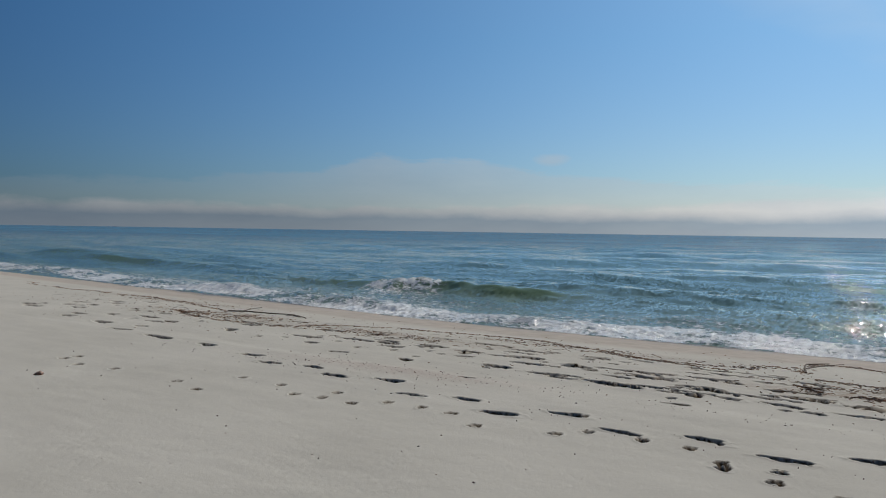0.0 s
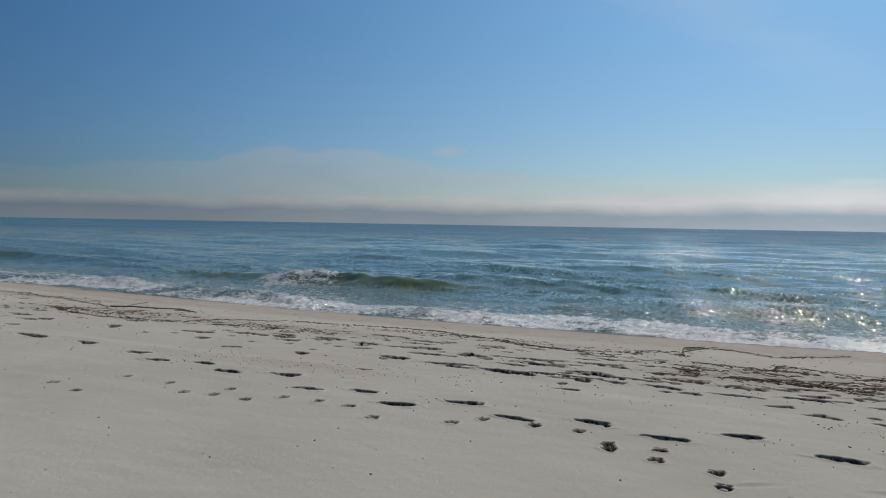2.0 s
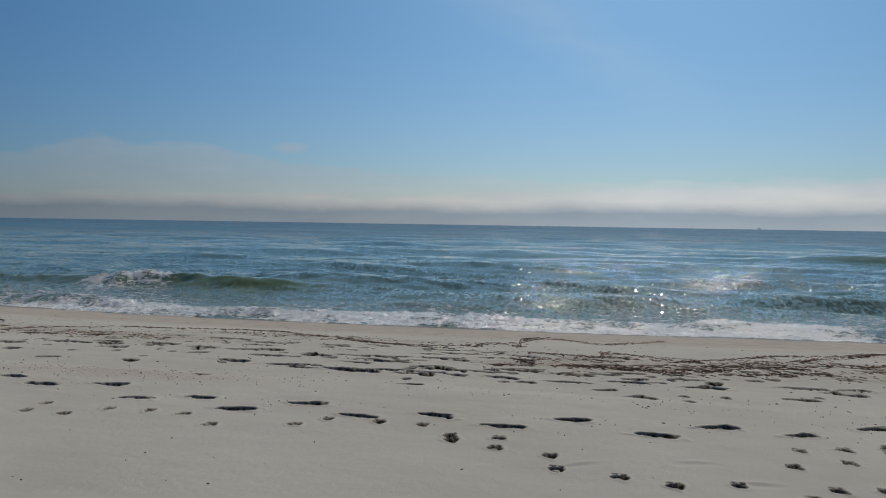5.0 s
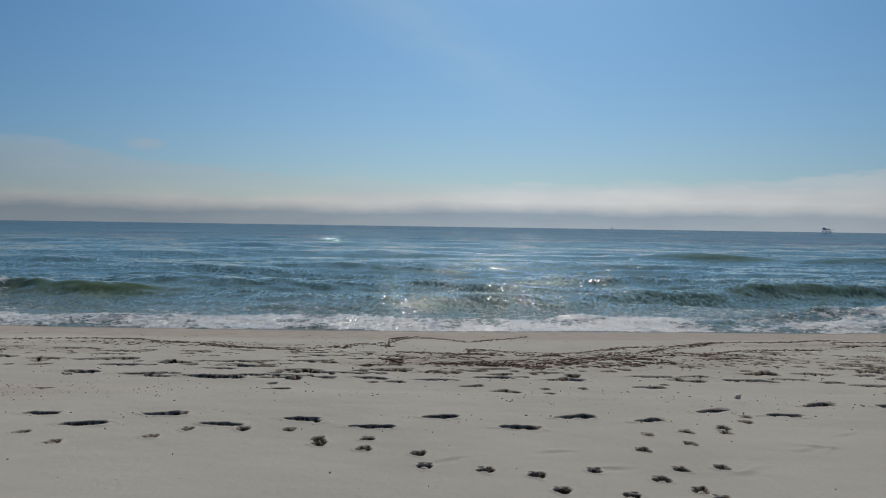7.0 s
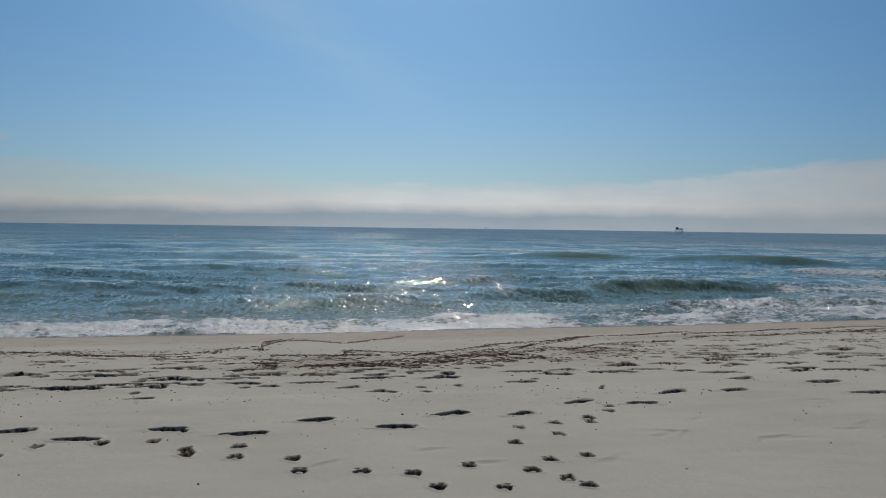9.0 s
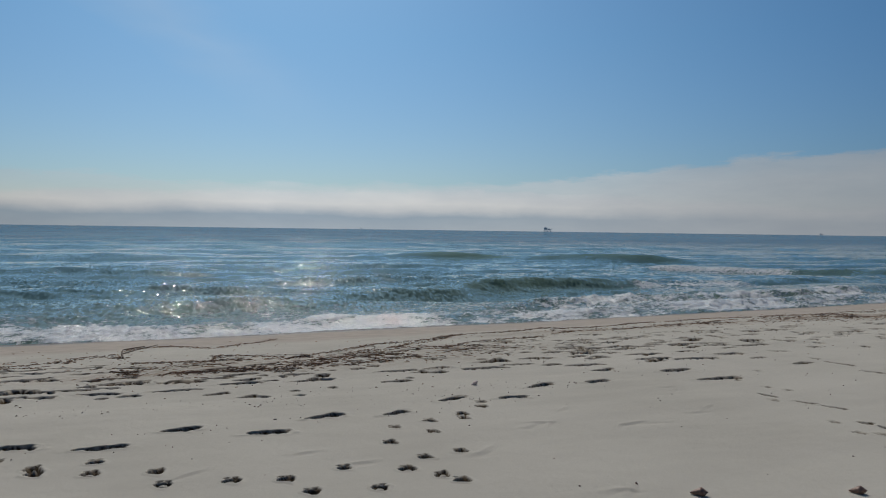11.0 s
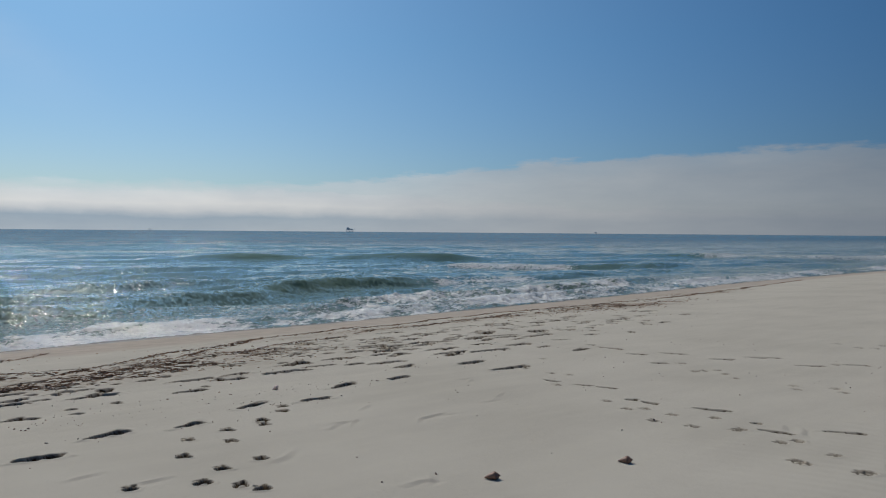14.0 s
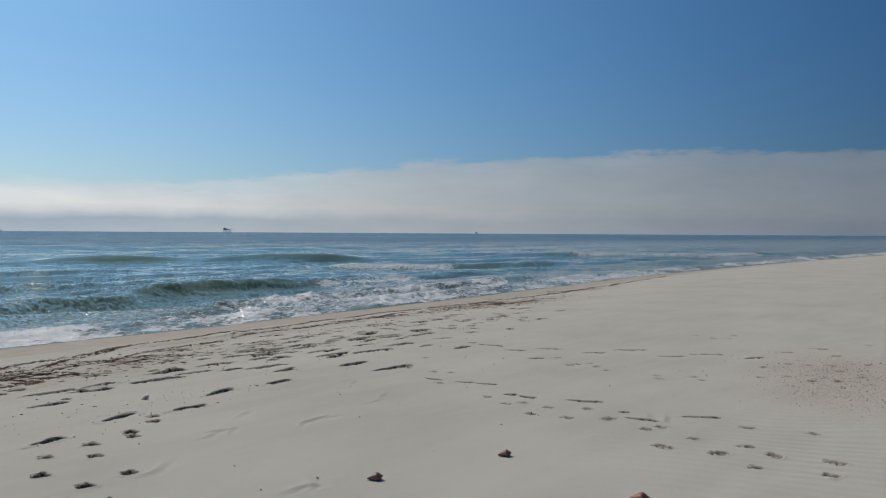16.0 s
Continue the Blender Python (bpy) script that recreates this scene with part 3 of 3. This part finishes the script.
def build_sea():
    rng = random.Random(11)
    th = np.radians(np.arange(-88, 88.01, 0.17))
    rs, r = [], 13.2
    while r < 4600:
        rs.append(r)
        r += min(max(0.06, r * r / 5600), 0.035 * r)
    rs = np.array(rs)
    R, T = np.meshgrid(rs, th, indexing="ij")
    gap = np.gradient(rs)[:, None] + 0 * R
    x, y = R * np.sin(T), R * np.cos(T)
    out = y - shore(x)
    z = np.full_like(x, SEA)
    calm = 0.25 + 0.75 * step(0.5, 9, out)
    # wind chop and swell, from many small trains running to the shore
    for i in range(46):
        wave = 0.55 * 1.085 ** i
        course = rng.gauss(0, 0.32)
        kx, ky = math.sin(course) * 2 * math.pi / wave, math.cos(course) * 2 * math.pi / wave
        high = 0.0104 * wave ** 0.72 * rng.uniform(0.6, 1.3)
        groups = 0.65 + 0.6 * waver(x + 31 * i, y * 1.5, wave * 5, 50 + i)
        ph = kx * x + ky * y + rng.uniform(0, 6.28) + 0.8 * waver(x, y, wave * 3, 90 + i)
        fade = step(1.6, 4.0, wave / gap)
        z += calm * fade * high * groups * (np.sin(ph) + 0.25 * np.cos(2 * ph))
    foam = np.zeros_like(x)
    green = np.zeros_like(x)
    for n, (kx, ky, highs, front, rear, white) in enumerate(CRESTS):
        line = np.interp(x, kx, ky) + 0.35 * waver(x, x * 0, 3.0, 200 + n) + 0.12 * step(60, 25, R) * waver(x, x * 0, 0.8, 210 + n)
        ends = step(kx[0] - 3, kx[0] + 3, x) * step(kx[-1] + 3, kx[-1] - 3, x)
        tall = np.interp(x, kx, highs if isinstance(highs, list) else [highs] * len(kx)) * ends * (0.85 + 0.25 * waver(x, x * 0, 4.0, 220 + n))
        d = y - line
        prof = np.where(d < 0, np.exp(-(np.abs(d) / front) ** 2.2), np.exp(-(d / rear) ** 2))
        trough = -0.22 * np.exp(-((d + 2.2 * front) / (1.2 * front)) ** 2)
        z += tall * (prof + trough)
        green = np.maximum(green, ends * step(0.12, 0.4, tall) * np.exp(-((d + 0.4 * front) / (1.1 * front)) ** 2))
        if white[1] > white[0]:
            shift = x + 1.6 * waver(x, y, 1.8, 225 + n) + 0.7 * step(60, 25, R) * waver(x, y, 0.6, 226 + n)
            low, close = min(front, 0.75), step(60, 25, R)
            broke = step(white[0] - 1.5, white[0] + 1.5, shift) * step(white[1] + 1.5, white[1] - 1.5, shift)
            spill = broke * step(-3.2 * low, -1.2 * low, d + 0.6 * close * waver(x, y, 0.8, 230 + n)) * step(0.6, 0.0, d + 0.3 * close * waver(x, y, 0.5, 231 + n))
            z += step(60, 25, R) * spill * (0.11 * np.abs(waver(x, y, 0.4, 240 + n)) + 0.06 * np.abs(waver(x, y, 0.16, 250 + n)))
            foam = np.maximum(foam, spill * (0.57 + 0.25 * close * waver(x, y, 0.6, 232 + n)))
            foam = np.maximum(foam, (0.43 + 0.08 * waver(x, y * 1.5, 1.6, 233 + n)) * broke * step(-6, -2, d) * step(3.5, 0, d))
    # the small break and wash along the sand
    edge = out + 0.5 * waver(x, y, 3.5, 300) + 0.22 * waver(x, y, 1.1, 301)
    bore = np.exp(-((edge - 1.35) / 0.7) ** 2) * (0.6 + 0.55 * waver(x, y, 2.6, 303))
    z += 0.19 * np.clip(bore, 0, 1)
    wash = step(-0.4, 0.1, edge) * step(3.4, 1.2, edge)
    z += wash * (0.06 * np.abs(waver(x, y, 0.3, 304)) + 0.03 * np.abs(waver(x, y, 0.14, 305)) + 0.02)
    foam = np.maximum(foam, wash * (0.63 - 0.10 * step(12, 22, x) - 0.15 * step(-11, -19, x) + 0.24 * waver(x, y, 2.2, 306) + 0.24 * waver(x, y * 1.4, 0.8, 309) + 0.14 * waver(x, y, 0.5, 308)))
    foam = np.maximum(foam, 0.42 * step(0, 1, edge) * step(6.5, 2.0, edge) * (0.85 + 0.35 * waver(x, y * 1.5, 2.4, 307)))
    shallow = np.clip(0.75 * step(9, 1, out) + 0.2 * step(40, 8, out) + 0.9 * green * step(70, 30, R), 0, 1)
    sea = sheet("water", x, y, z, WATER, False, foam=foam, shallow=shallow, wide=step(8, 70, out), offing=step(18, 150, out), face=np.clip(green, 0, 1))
    tagged(sea, "blue green sea with low breaking waves and foam", "sea", kind="structure")


build_sea()


# ---- bank of cloud round the horizon ----
def build_clouds():
    az = np.linspace(-180, 180, 361)
    el = np.concatenate([np.linspace(-0.2, 8, 24), np.linspace(9, 24, 12)])
    E, A = np.meshgrid(el, az, indexing="ij")
    far = 4500.0
    ob = sheet("backdrop", far * np.sin(np.radians(A)), far * np.cos(np.radians(A)), HEIGHT + far * np.tan(np.radians(E)), CLOUD, False, azimuth=A, height=E)
    tagged(ob, "low hazy white cloud bank over the sea horizon", "cloud", kind="structure")


build_clouds()


# ---- things ----
def part(name, bm, mat, parent, label=""):
    me = bpy.data.meshes.new(name)
    bm.to_mesh(me)
    bm.free()
    me.materials.append(mat)
    ob = new(name, me)
    ob.parent = parent
    if label:
        tagged(ob, label)
    return ob


def box(bm, x, y, z, a, b, c):
    bmesh.ops.create_cube(bm, size=1, matrix=Matrix.Translation((x, y, z)) @ Matrix.Diagonal((a, b, c, 1)))


def beam(bm, p, q, r, sides=6, r2=None):
    p, q = Vector(p), Vector(q)
    m = Matrix.Translation((p + q) / 2) @ (q - p).to_track_quat("Z", "Y").to_matrix().to_4x4()
    bmesh.ops.create_cone(bm, cap_ends=True, segments=sides, radius1=r, radius2=r if r2 is None else r2, depth=(q - p).length, matrix=m)


def platform(bearing, far, size, label):
    """An offshore platform on legs, with decks, a house, a derrick and a boom."""
    base = new("offshore_platform")
    b = radians(bearing)
    base.matrix_world = Matrix.Translation((far * math.sin(b), far * math.cos(b), SEA - 8.5 * size)) @ Matrix.Rotation(-b, 4, "Z") @ Matrix.Scale(size, 4)
    for lx in (-14, 0, 14):
        for ly in (-8, 8):
            bm = bmesh.new()
            beam(bm, (lx * 1.1, ly * 1.1, -2), (lx, ly, 13), 1.6, 8)
            part("leg", bm, STEEL, base)
    for lx in (-14, 0):
        bm = bmesh.new()
        beam(bm, (lx, -8, 2), (lx + 14, -8, 12), 0.5)
        part("brace", bm, STEEL, base)
    for zz, w in ((13, 36), (18, 32)):
        bm = bmesh.new()
        box(bm, 0, 0, zz, w, 22, 1.4)
        part("deck", bm, STEEL, base)
    bm = bmesh.new()
    box(bm, -8, 0, 22, 15, 16, 8)
    box(bm, -10, 0, 27.5, 8, 10, 3)
    part("house", bm, STEEL, base)
    bm = bmesh.new()
    box(bm, 6, 0, 20.5, 10, 12, 4)
    part("machinery", bm, STEEL, base)
    bm = bmesh.new()
    beam(bm, (10, 0, 19), (26, 0, 21.5), 0.9, 6, 0.4)
    beam(bm, (10, 0, 19), (10, 0, 25), 0.8)
    beam(bm, (10, 0, 25), (26, 0, 21.5), 0.25)
    part("boom", bm, STEEL, base)
    tagged(base, label, "platform", "platforms on the horizon")
    return base


platform(28.0, 3300, 1.0, "grey steel offshore platform with a low boom on the horizon")
platform(12.86, 4100, 0.42, "small hazy offshore platform far out at sea")
platform(47.9, 4100, 0.45, "small dark offshore platform far out at sea")


def shell_mesh(name, long, mat, seed):
    """A worn whelk on its side: a tapered canal, a broad knobbed shoulder and a stepped blunt spire, along x."""
    rng = random.Random(seed)
    bm = bmesh.new()
    steps = ((0.0, 0.05), (0.08, 0.09), (0.2, 0.16), (0.34, 0.235), (0.5, 0.30), (0.62, 0.335), (0.70, 0.33), (0.73, 0.26), (0.77, 0.25),
             (0.82, 0.21), (0.835, 0.16), (0.87, 0.15), (0.90, 0.12), (0.912, 0.08), (0.95, 0.06), (1.0, 0.015))
    around, net = 22, []
    for t, r in steps:
        row = []
        for k in range(around):
            a = 2 * math.pi * k / around
            knob = 1 + (0.07 if 0.55 < t < 0.72 else 0.04) * max(0.0, math.sin(7 * a + 6 * t)) + rng.uniform(-0.03, 0.03)
            open_side = 1 - 0.35 * math.exp(-((a - 4.3) / 0.5) ** 2) * (1 if t < 0.7 else 0)
            row.append(bm.verts.new((long * (t - 0.5) + 0.02 * long * math.sin(2 * a), long * r * knob * open_side * math.cos(a), 0.82 * long * r * knob * open_side * math.sin(a))))
        net.append(row)
    for i in range(len(net) - 1):
        for k in range(around):
            bm.faces.new((net[i][k], net[i][(k + 1) % around], net[i + 1][(k + 1) % around], net[i + 1][k]))
    bm.faces.new(net[-1])
    bm.faces.new(net[0][::-1])
    bmesh.ops.recalc_face_normals(bm, faces=bm.faces)
    for fc in bm.faces:
        fc.smooth = True
    me = bpy.data.meshes.new(name)
    bm.to_mesh(me)
    bm.free()
    me.materials.append(mat)
    return me


def shell(x, y, long, mat, dip, turn, label, seed, lift=0.16):
    """dip: degrees by which the spire points up; turn: its bearing, clockwise."""
    ob = new("seashell", shell_mesh("seashell", long, mat, seed))
    ob.matrix_world = pose(x, y, float(surface(x, y)) + lift * long, 0, -dip, -turn)
    return tagged(ob, label, "shell", "shells on the sand")


shell(2.87, 3.45, 0.102, SHELL, 9, 40, "worn brown whelk shell half sunk in pale sand", 1)
shell(3.80, 3.16, 0.098, SHELL, 12, 55, "dark brown whelk shell lying on pale sand", 2)
shell(2.92, 7.14, 0.09, SHELL_PALE, 40, 20, "small pale pink seashell on the sand", 3)
shell(3.64, 2.03, 0.115, SHELL_RED, 6, 60, "rust red seashell lying on the sand", 4)
shell(-7.62, 4.01, 0.10, SHELL, 4, -70, "dark flat seashell lying on bare sand", 5, 0.12)


def shell_scrap(x, y, seed):
    """A curved, broken bit of shell."""
    rng = random.Random(seed)
    bm = bmesh.new()
    size = rng.uniform(0.006, 0.011)
    rows = []
    for i in range(4):
        rows.append([bm.verts.new((size * (i / 3 - 0.5) * rng.uniform(0.85, 1.15), size * (k / 4 - 0.5) * 1.3 * (1 - 0.15 * i),
                                   size * 0.45 * (1 - ((k / 4 - 0.5) * 2) ** 2 * 0.8 - ((i / 3 - 0.5) * 2) ** 2 * 0.4))) for k in range(5)])
    for a, b in zip(rows, rows[1:]):
        for k in range(4):
            bm.faces.new((a[k], b[k], b[k + 1], a[k + 1]))
    bmesh.ops.solidify(bm, geom=bm.faces[:], thickness=0.003)
    me = bpy.data.meshes.new("shell_scrap")
    bm.to_mesh(me)
    bm.free()
    me.materials.append(SHELL)
    ob = new("shell_scrap", me)
    ob.matrix_world = pose(x, y, float(surface(x, y)) + 0.002, 0, 0, rng.uniform(0, 360))
    tagged(ob, "small dark broken shell bit on bare sand", "shell", "broken shell bits")


for i, (x, y) in enumerate(((-3.97, 2.95), (-3.78, 2.6), (-3.39, 3.67), (-2.67, 3.47), (-2.46, 3.83), (-4.4, 2.74), (-4.27, 3.66), (3.69, 3.97),
                            (4.8, 2.9), (4.42, 6.9), (-2.05, 4.31), (-1.67, 4.36), (2.39, 4.36), (0.45, 4.64), (3.33, 5.84))):
    shell_scrap(x, y, 40 + i)


def scatter_bits(name, spots, mat, label, category, flat=0.35, lift=0.004):
    """Many small angular bits lying on the sand. spots: x, y, length, breadth, turn."""
    verts, faces = [], []
    rng = random.Random(len(spots))
    sp = np.array(spots)
    zz = surface(sp[:, 0], sp[:, 1])
    for (x, y, a, b, turn), z in zip(spots, zz):
        c, s = math.cos(turn), math.sin(turn)
        n = len(verts)
        h = min(a, b) * flat * rng.uniform(0.7, 1.5)
        kink = rng.uniform(-0.5, 0.5) * b
        for u, v, w in ((-a, 0, 0.1), (0, -b + kink, 0.0), (a, 0, 0.2), (0, b + kink, 0.0)):
            verts.append((x + u * c - v * s, y + u * s + v * c, z - 0.004))
        verts.append((x - 0.3 * a * c - kink * -s, y - 0.3 * a * s + kink * c, z + lift + h))
        verts.append((x + 0.4 * a * c - kink * -s, y + 0.4 * a * s + kink * c, z + lift + h * rng.uniform(0.5, 1.2)))
        faces += [(n, n + 1, n + 4), (n + 1, n + 5, n + 4), (n + 1, n + 2, n + 5), (n + 2, n + 3, n + 5), (n + 3, n + 4, n + 5), (n + 3, n, n + 4)]
    me = bpy.data.meshes.new(name)
    me.from_pydata(verts, [], faces)
    me.materials.append(mat)
    return tagged(new(name, me), label, category, kind="stuff")


def along(line, gap, spread, rng, size=(0.02, 0.07)):
    """Spots strung along a line of knots, with gaps and clots."""
    out = []
    for (x0, y0), (x1, y1) in zip(line, line[1:]):
        length = math.hypot(x1 - x0, y1 - y0)
        way = math.atan2(y1 - y0, x1 - x0)
        for i in range(max(2, int(length / gap))):
            t = rng.random()
            x, y = x0 + (x1 - x0) * t, y0 + (y1 - y0) * t
            x += 0.10 * math.sin(3.1 * y + 1.7 * x) + rng.gauss(0, spread)
            y += 0.10 * math.sin(2.7 * x + 0.6) + rng.gauss(0, spread)
            if float(waver(x, y, 0.5, 77)) > -0.55:
                out.append((x, y, rng.uniform(*size), rng.uniform(0.003, 0.008), way + rng.gauss(0, 0.7)))
    return out


# lines of weed that the last waves left
LINES = [
    [(-26, 13.2), (-23.4, 12.3), (-20.5, 12.4), (-17.5, 12.6), (-14.5, 11.8), (-12.8, 11.0)],
    [(-14.0, 10.2), (-12.6, 9.8), (-11.4, 9.4), (-9.9, 9.7), (-9.3, 10.8), (-8.2, 11.9), (-7.0, 12.1), (-5.4, 12.4), (-4.3, 11.4), (-2.9, 11.1), (-1.8, 10.7)],
    [(-4.77, 11.83), (-3.15, 11.23), (-2.13, 11.11), (-1.46, 12.1), (-1.0, 11.7), (-1.1, 13.3), (-0.41, 13.5), (0.23, 12.5), (1.11, 13.3), (1.41, 14.2)],
    [(-1.89, 11.88), (-1.64, 10.6), (-1.27, 10.7), (-0.75, 9.8), (0.03, 10.28), (0.49, 11.3), (0.92, 11.0), (1.69, 10.4)],
    [(-0.73, 9.4), (0.4, 9.23), (1.58, 9.64), (2.63, 10.7), (4.1, 12.2), (5.0, 12.9)],
    [(0.94, 9.51), (1.75, 9.68), (2.7, 10.21), (3.81, 10.83), (5.11, 11.6), (7.19, 12.42), (9.18, 12.7), (12.5, 13.6)],
    [(-0.9, 10.89), (0.09, 10.43), (1.13, 10.32), (2.22, 11.18), (3.11, 11.89), (4.41, 12.6), (5.98, 13.3), (7.66, 13.7)],
    [(-0.79, 9.63), (0.38, 9.2), (1.34, 9.18), (2.31, 9.4), (3.0, 9.6)],
    [(7.2, 13.2), (10.0, 13.9), (12.3, 14.3), (14.6, 14.1), (17.1, 14.3), (19.0, 14.0), (25.4, 15.3), (33, 17.0)],
]


def build_wrack():
    rng = random.Random(21)
    for line, gap in zip(LINES, (0.03, 0.016, 0.022, 0.018, 0.011, 0.014, 0.014, 0.010, 0.014)):
        spots = along(line, gap, 0.075, rng) + along(line, 0.028, 0.022, rng, (0.015, 0.045))
        scatter_bits("seaweed_wrack", spots, WEED, "line of dry brown seaweed left on the sand", "seaweed", 0.45)
    thick = []
    for cx, cy, rx, ry, n in ((-12.3, 10.4, 1.6, 0.6, 700), (1.5, 9.9, 2.3, 0.7, 1000), (0.6, 9.25, 1.8, 0.3, 220), (15.3, 13.1, 2.4, 1.0, 1900), (10.5, 12.9, 2.6, 0.5, 500), (21.0, 14.6, 3.0, 0.6, 350), (-16.5, 12.3, 3.0, 0.6, 400), (-4.5, 11.6, 2.2, 0.4, 300), (3.4, 10.6, 1.3, 0.6, 500), (-8.0, 10.2, 2.0, 0.5, 500)):
        while n > 0:
            x, y = cx + rng.gauss(0, rx * 0.55), cy + rng.gauss(0, ry * 0.6)
            n -= 1
            if float(waver(x, y, 0.35, 91)) + 0.5 * float(waver(x, y, 0.12, 92)) > -0.15:
                thick.append((x, y, rng.uniform(0.02, 0.075), rng.uniform(0.003, 0.009), rng.gauss(0, 0.9)))
    scatter_bits("seaweed_mat", thick, WEED, "thick tangled brown seaweed lying on damp sand", "seaweed", 0.45)
    loose = []
    for i in range(1000):
        x = rng.uniform(-20, 14)
        y = float(shore(x)) - rng.triangular(1.5, 9.0, 4.6)
        loose.append((x, y, rng.uniform(0.01, 0.03), rng.uniform(0.005, 0.011), rng.uniform(-0.6, 0.6)))
    scatter_bits("loose_weed", loose, WEED, "loose scraps of brown weed scattered on sand", "seaweed", 0.35)


build_wrack()


def build_hash():
    rng = random.Random(8)
    spots = []
    for i in range(620):
        x = rng.triangular(6.4, 10.0, 8.0)
        y = 1.95 + 0.25 * (x - 7) + rng.gauss(0, 0.5)
        spots.append((x, y, 0.003 + 0.010 * rng.random() ** 2, rng.uniform(0.003, 0.007), rng.uniform(0, 3.1)))
    for i in range(210):
        x = rng.gauss(-5.0, 1.4)
        spots.append((x, 6.95 + 0.1 * (x + 5) + rng.gauss(0, 0.28), 0.004 + 0.011 * rng.random() ** 2, rng.uniform(0.004, 0.009), rng.uniform(0, 3.1)))
    for i in range(230):
        x = rng.uniform(-4, 4)
        y = 6.95 + rng.gauss(0, 0.26)
        if float(waver(x, y, 0.5, 61)) < 0.05:
            continue
        spots.append((x, y, 0.003 + 0.015 * rng.random() ** 2, rng.uniform(0.003, 0.007), rng.uniform(0, 3.1)))
    for i in range(160):
        spots.append((rng.uniform(-9, 10), rng.uniform(3.6, 8.5), rng.uniform(0.004, 0.014), rng.uniform(0.004, 0.010), rng.uniform(0, 3.1)))
    for px, py in TRAIL + MARKS:
        for i in range(rng.randint(4, 11)):
            spots.append((px + rng.gauss(0, 0.28), py - abs(rng.gauss(0, 0.12)), 0.004 + 0.012 * rng.random() ** 2, rng.uniform(0.004, 0.009), rng.uniform(0, 3.1)))
    scatter_bits("shell_fragments", spots, HASH, "broken pinkish shell bits strewn over the sand", "shell", 0.6)


build_hash()


def limb(bm, pts, r0, r1):
    for i, (p, q) in enumerate(zip(pts, pts[1:])):
        a, b = r0 + (r1 - r0) * i / (len(pts) - 1), r0 + (r1 - r0) * (i + 1) / (len(pts) - 1)
        beam(bm, p, q, a, 7, b)


def branch(knots, twigs, r, label):
    """A bare branch lying on the sand, with twigs of its own."""
    x0, y0 = knots[0]
    base = new("driftwood_branch")
    base.location = (x0, y0, float(surface(x0, y0)))

    def lie(p, up=0.0):
        return (p[0] - x0, p[1] - y0, float(surface(p[0], p[1])) - base.location.z + r * 0.7 + up)
    bm = bmesh.new()
    limb(bm, [lie(p, 0.02 * (i % 2)) for i, p in enumerate(knots)], r, r * 0.45)
    part("stem", bm, WOOD, base)
    for tw in twigs:
        bm = bmesh.new()
        limb(bm, [lie(p, 0.05 * i) for i, p in enumerate(tw)], r * 0.6, r * 0.25)
        part("twig", bm, WOOD, base)
    return tagged(base, label, "driftwood", "branches on the wrack line")


branch([(-13.2, 11.3), (-12.75, 11.45), (-12.2, 11.75), (-11.6, 11.8), (-11.0, 11.6), (-10.6, 11.2)],
       [[(-12.9, 11.4), (-12.95, 11.75), (-12.8, 12.0)], [(-11.2, 11.65), (-11.1, 11.2), (-10.6, 10.6), (-10.0, 10.4)]], 0.017,
       "thin bare brown branch lying on damp sand by weed")
branch([(-1.0, 11.6), (-1.08, 12.3), (-1.12, 13.0), (-0.8, 13.3)], [[(-1.08, 12.2), (-0.8, 12.5), (-0.55, 12.5)]], 0.016,
       "short crooked dark branch lying on damp sand")
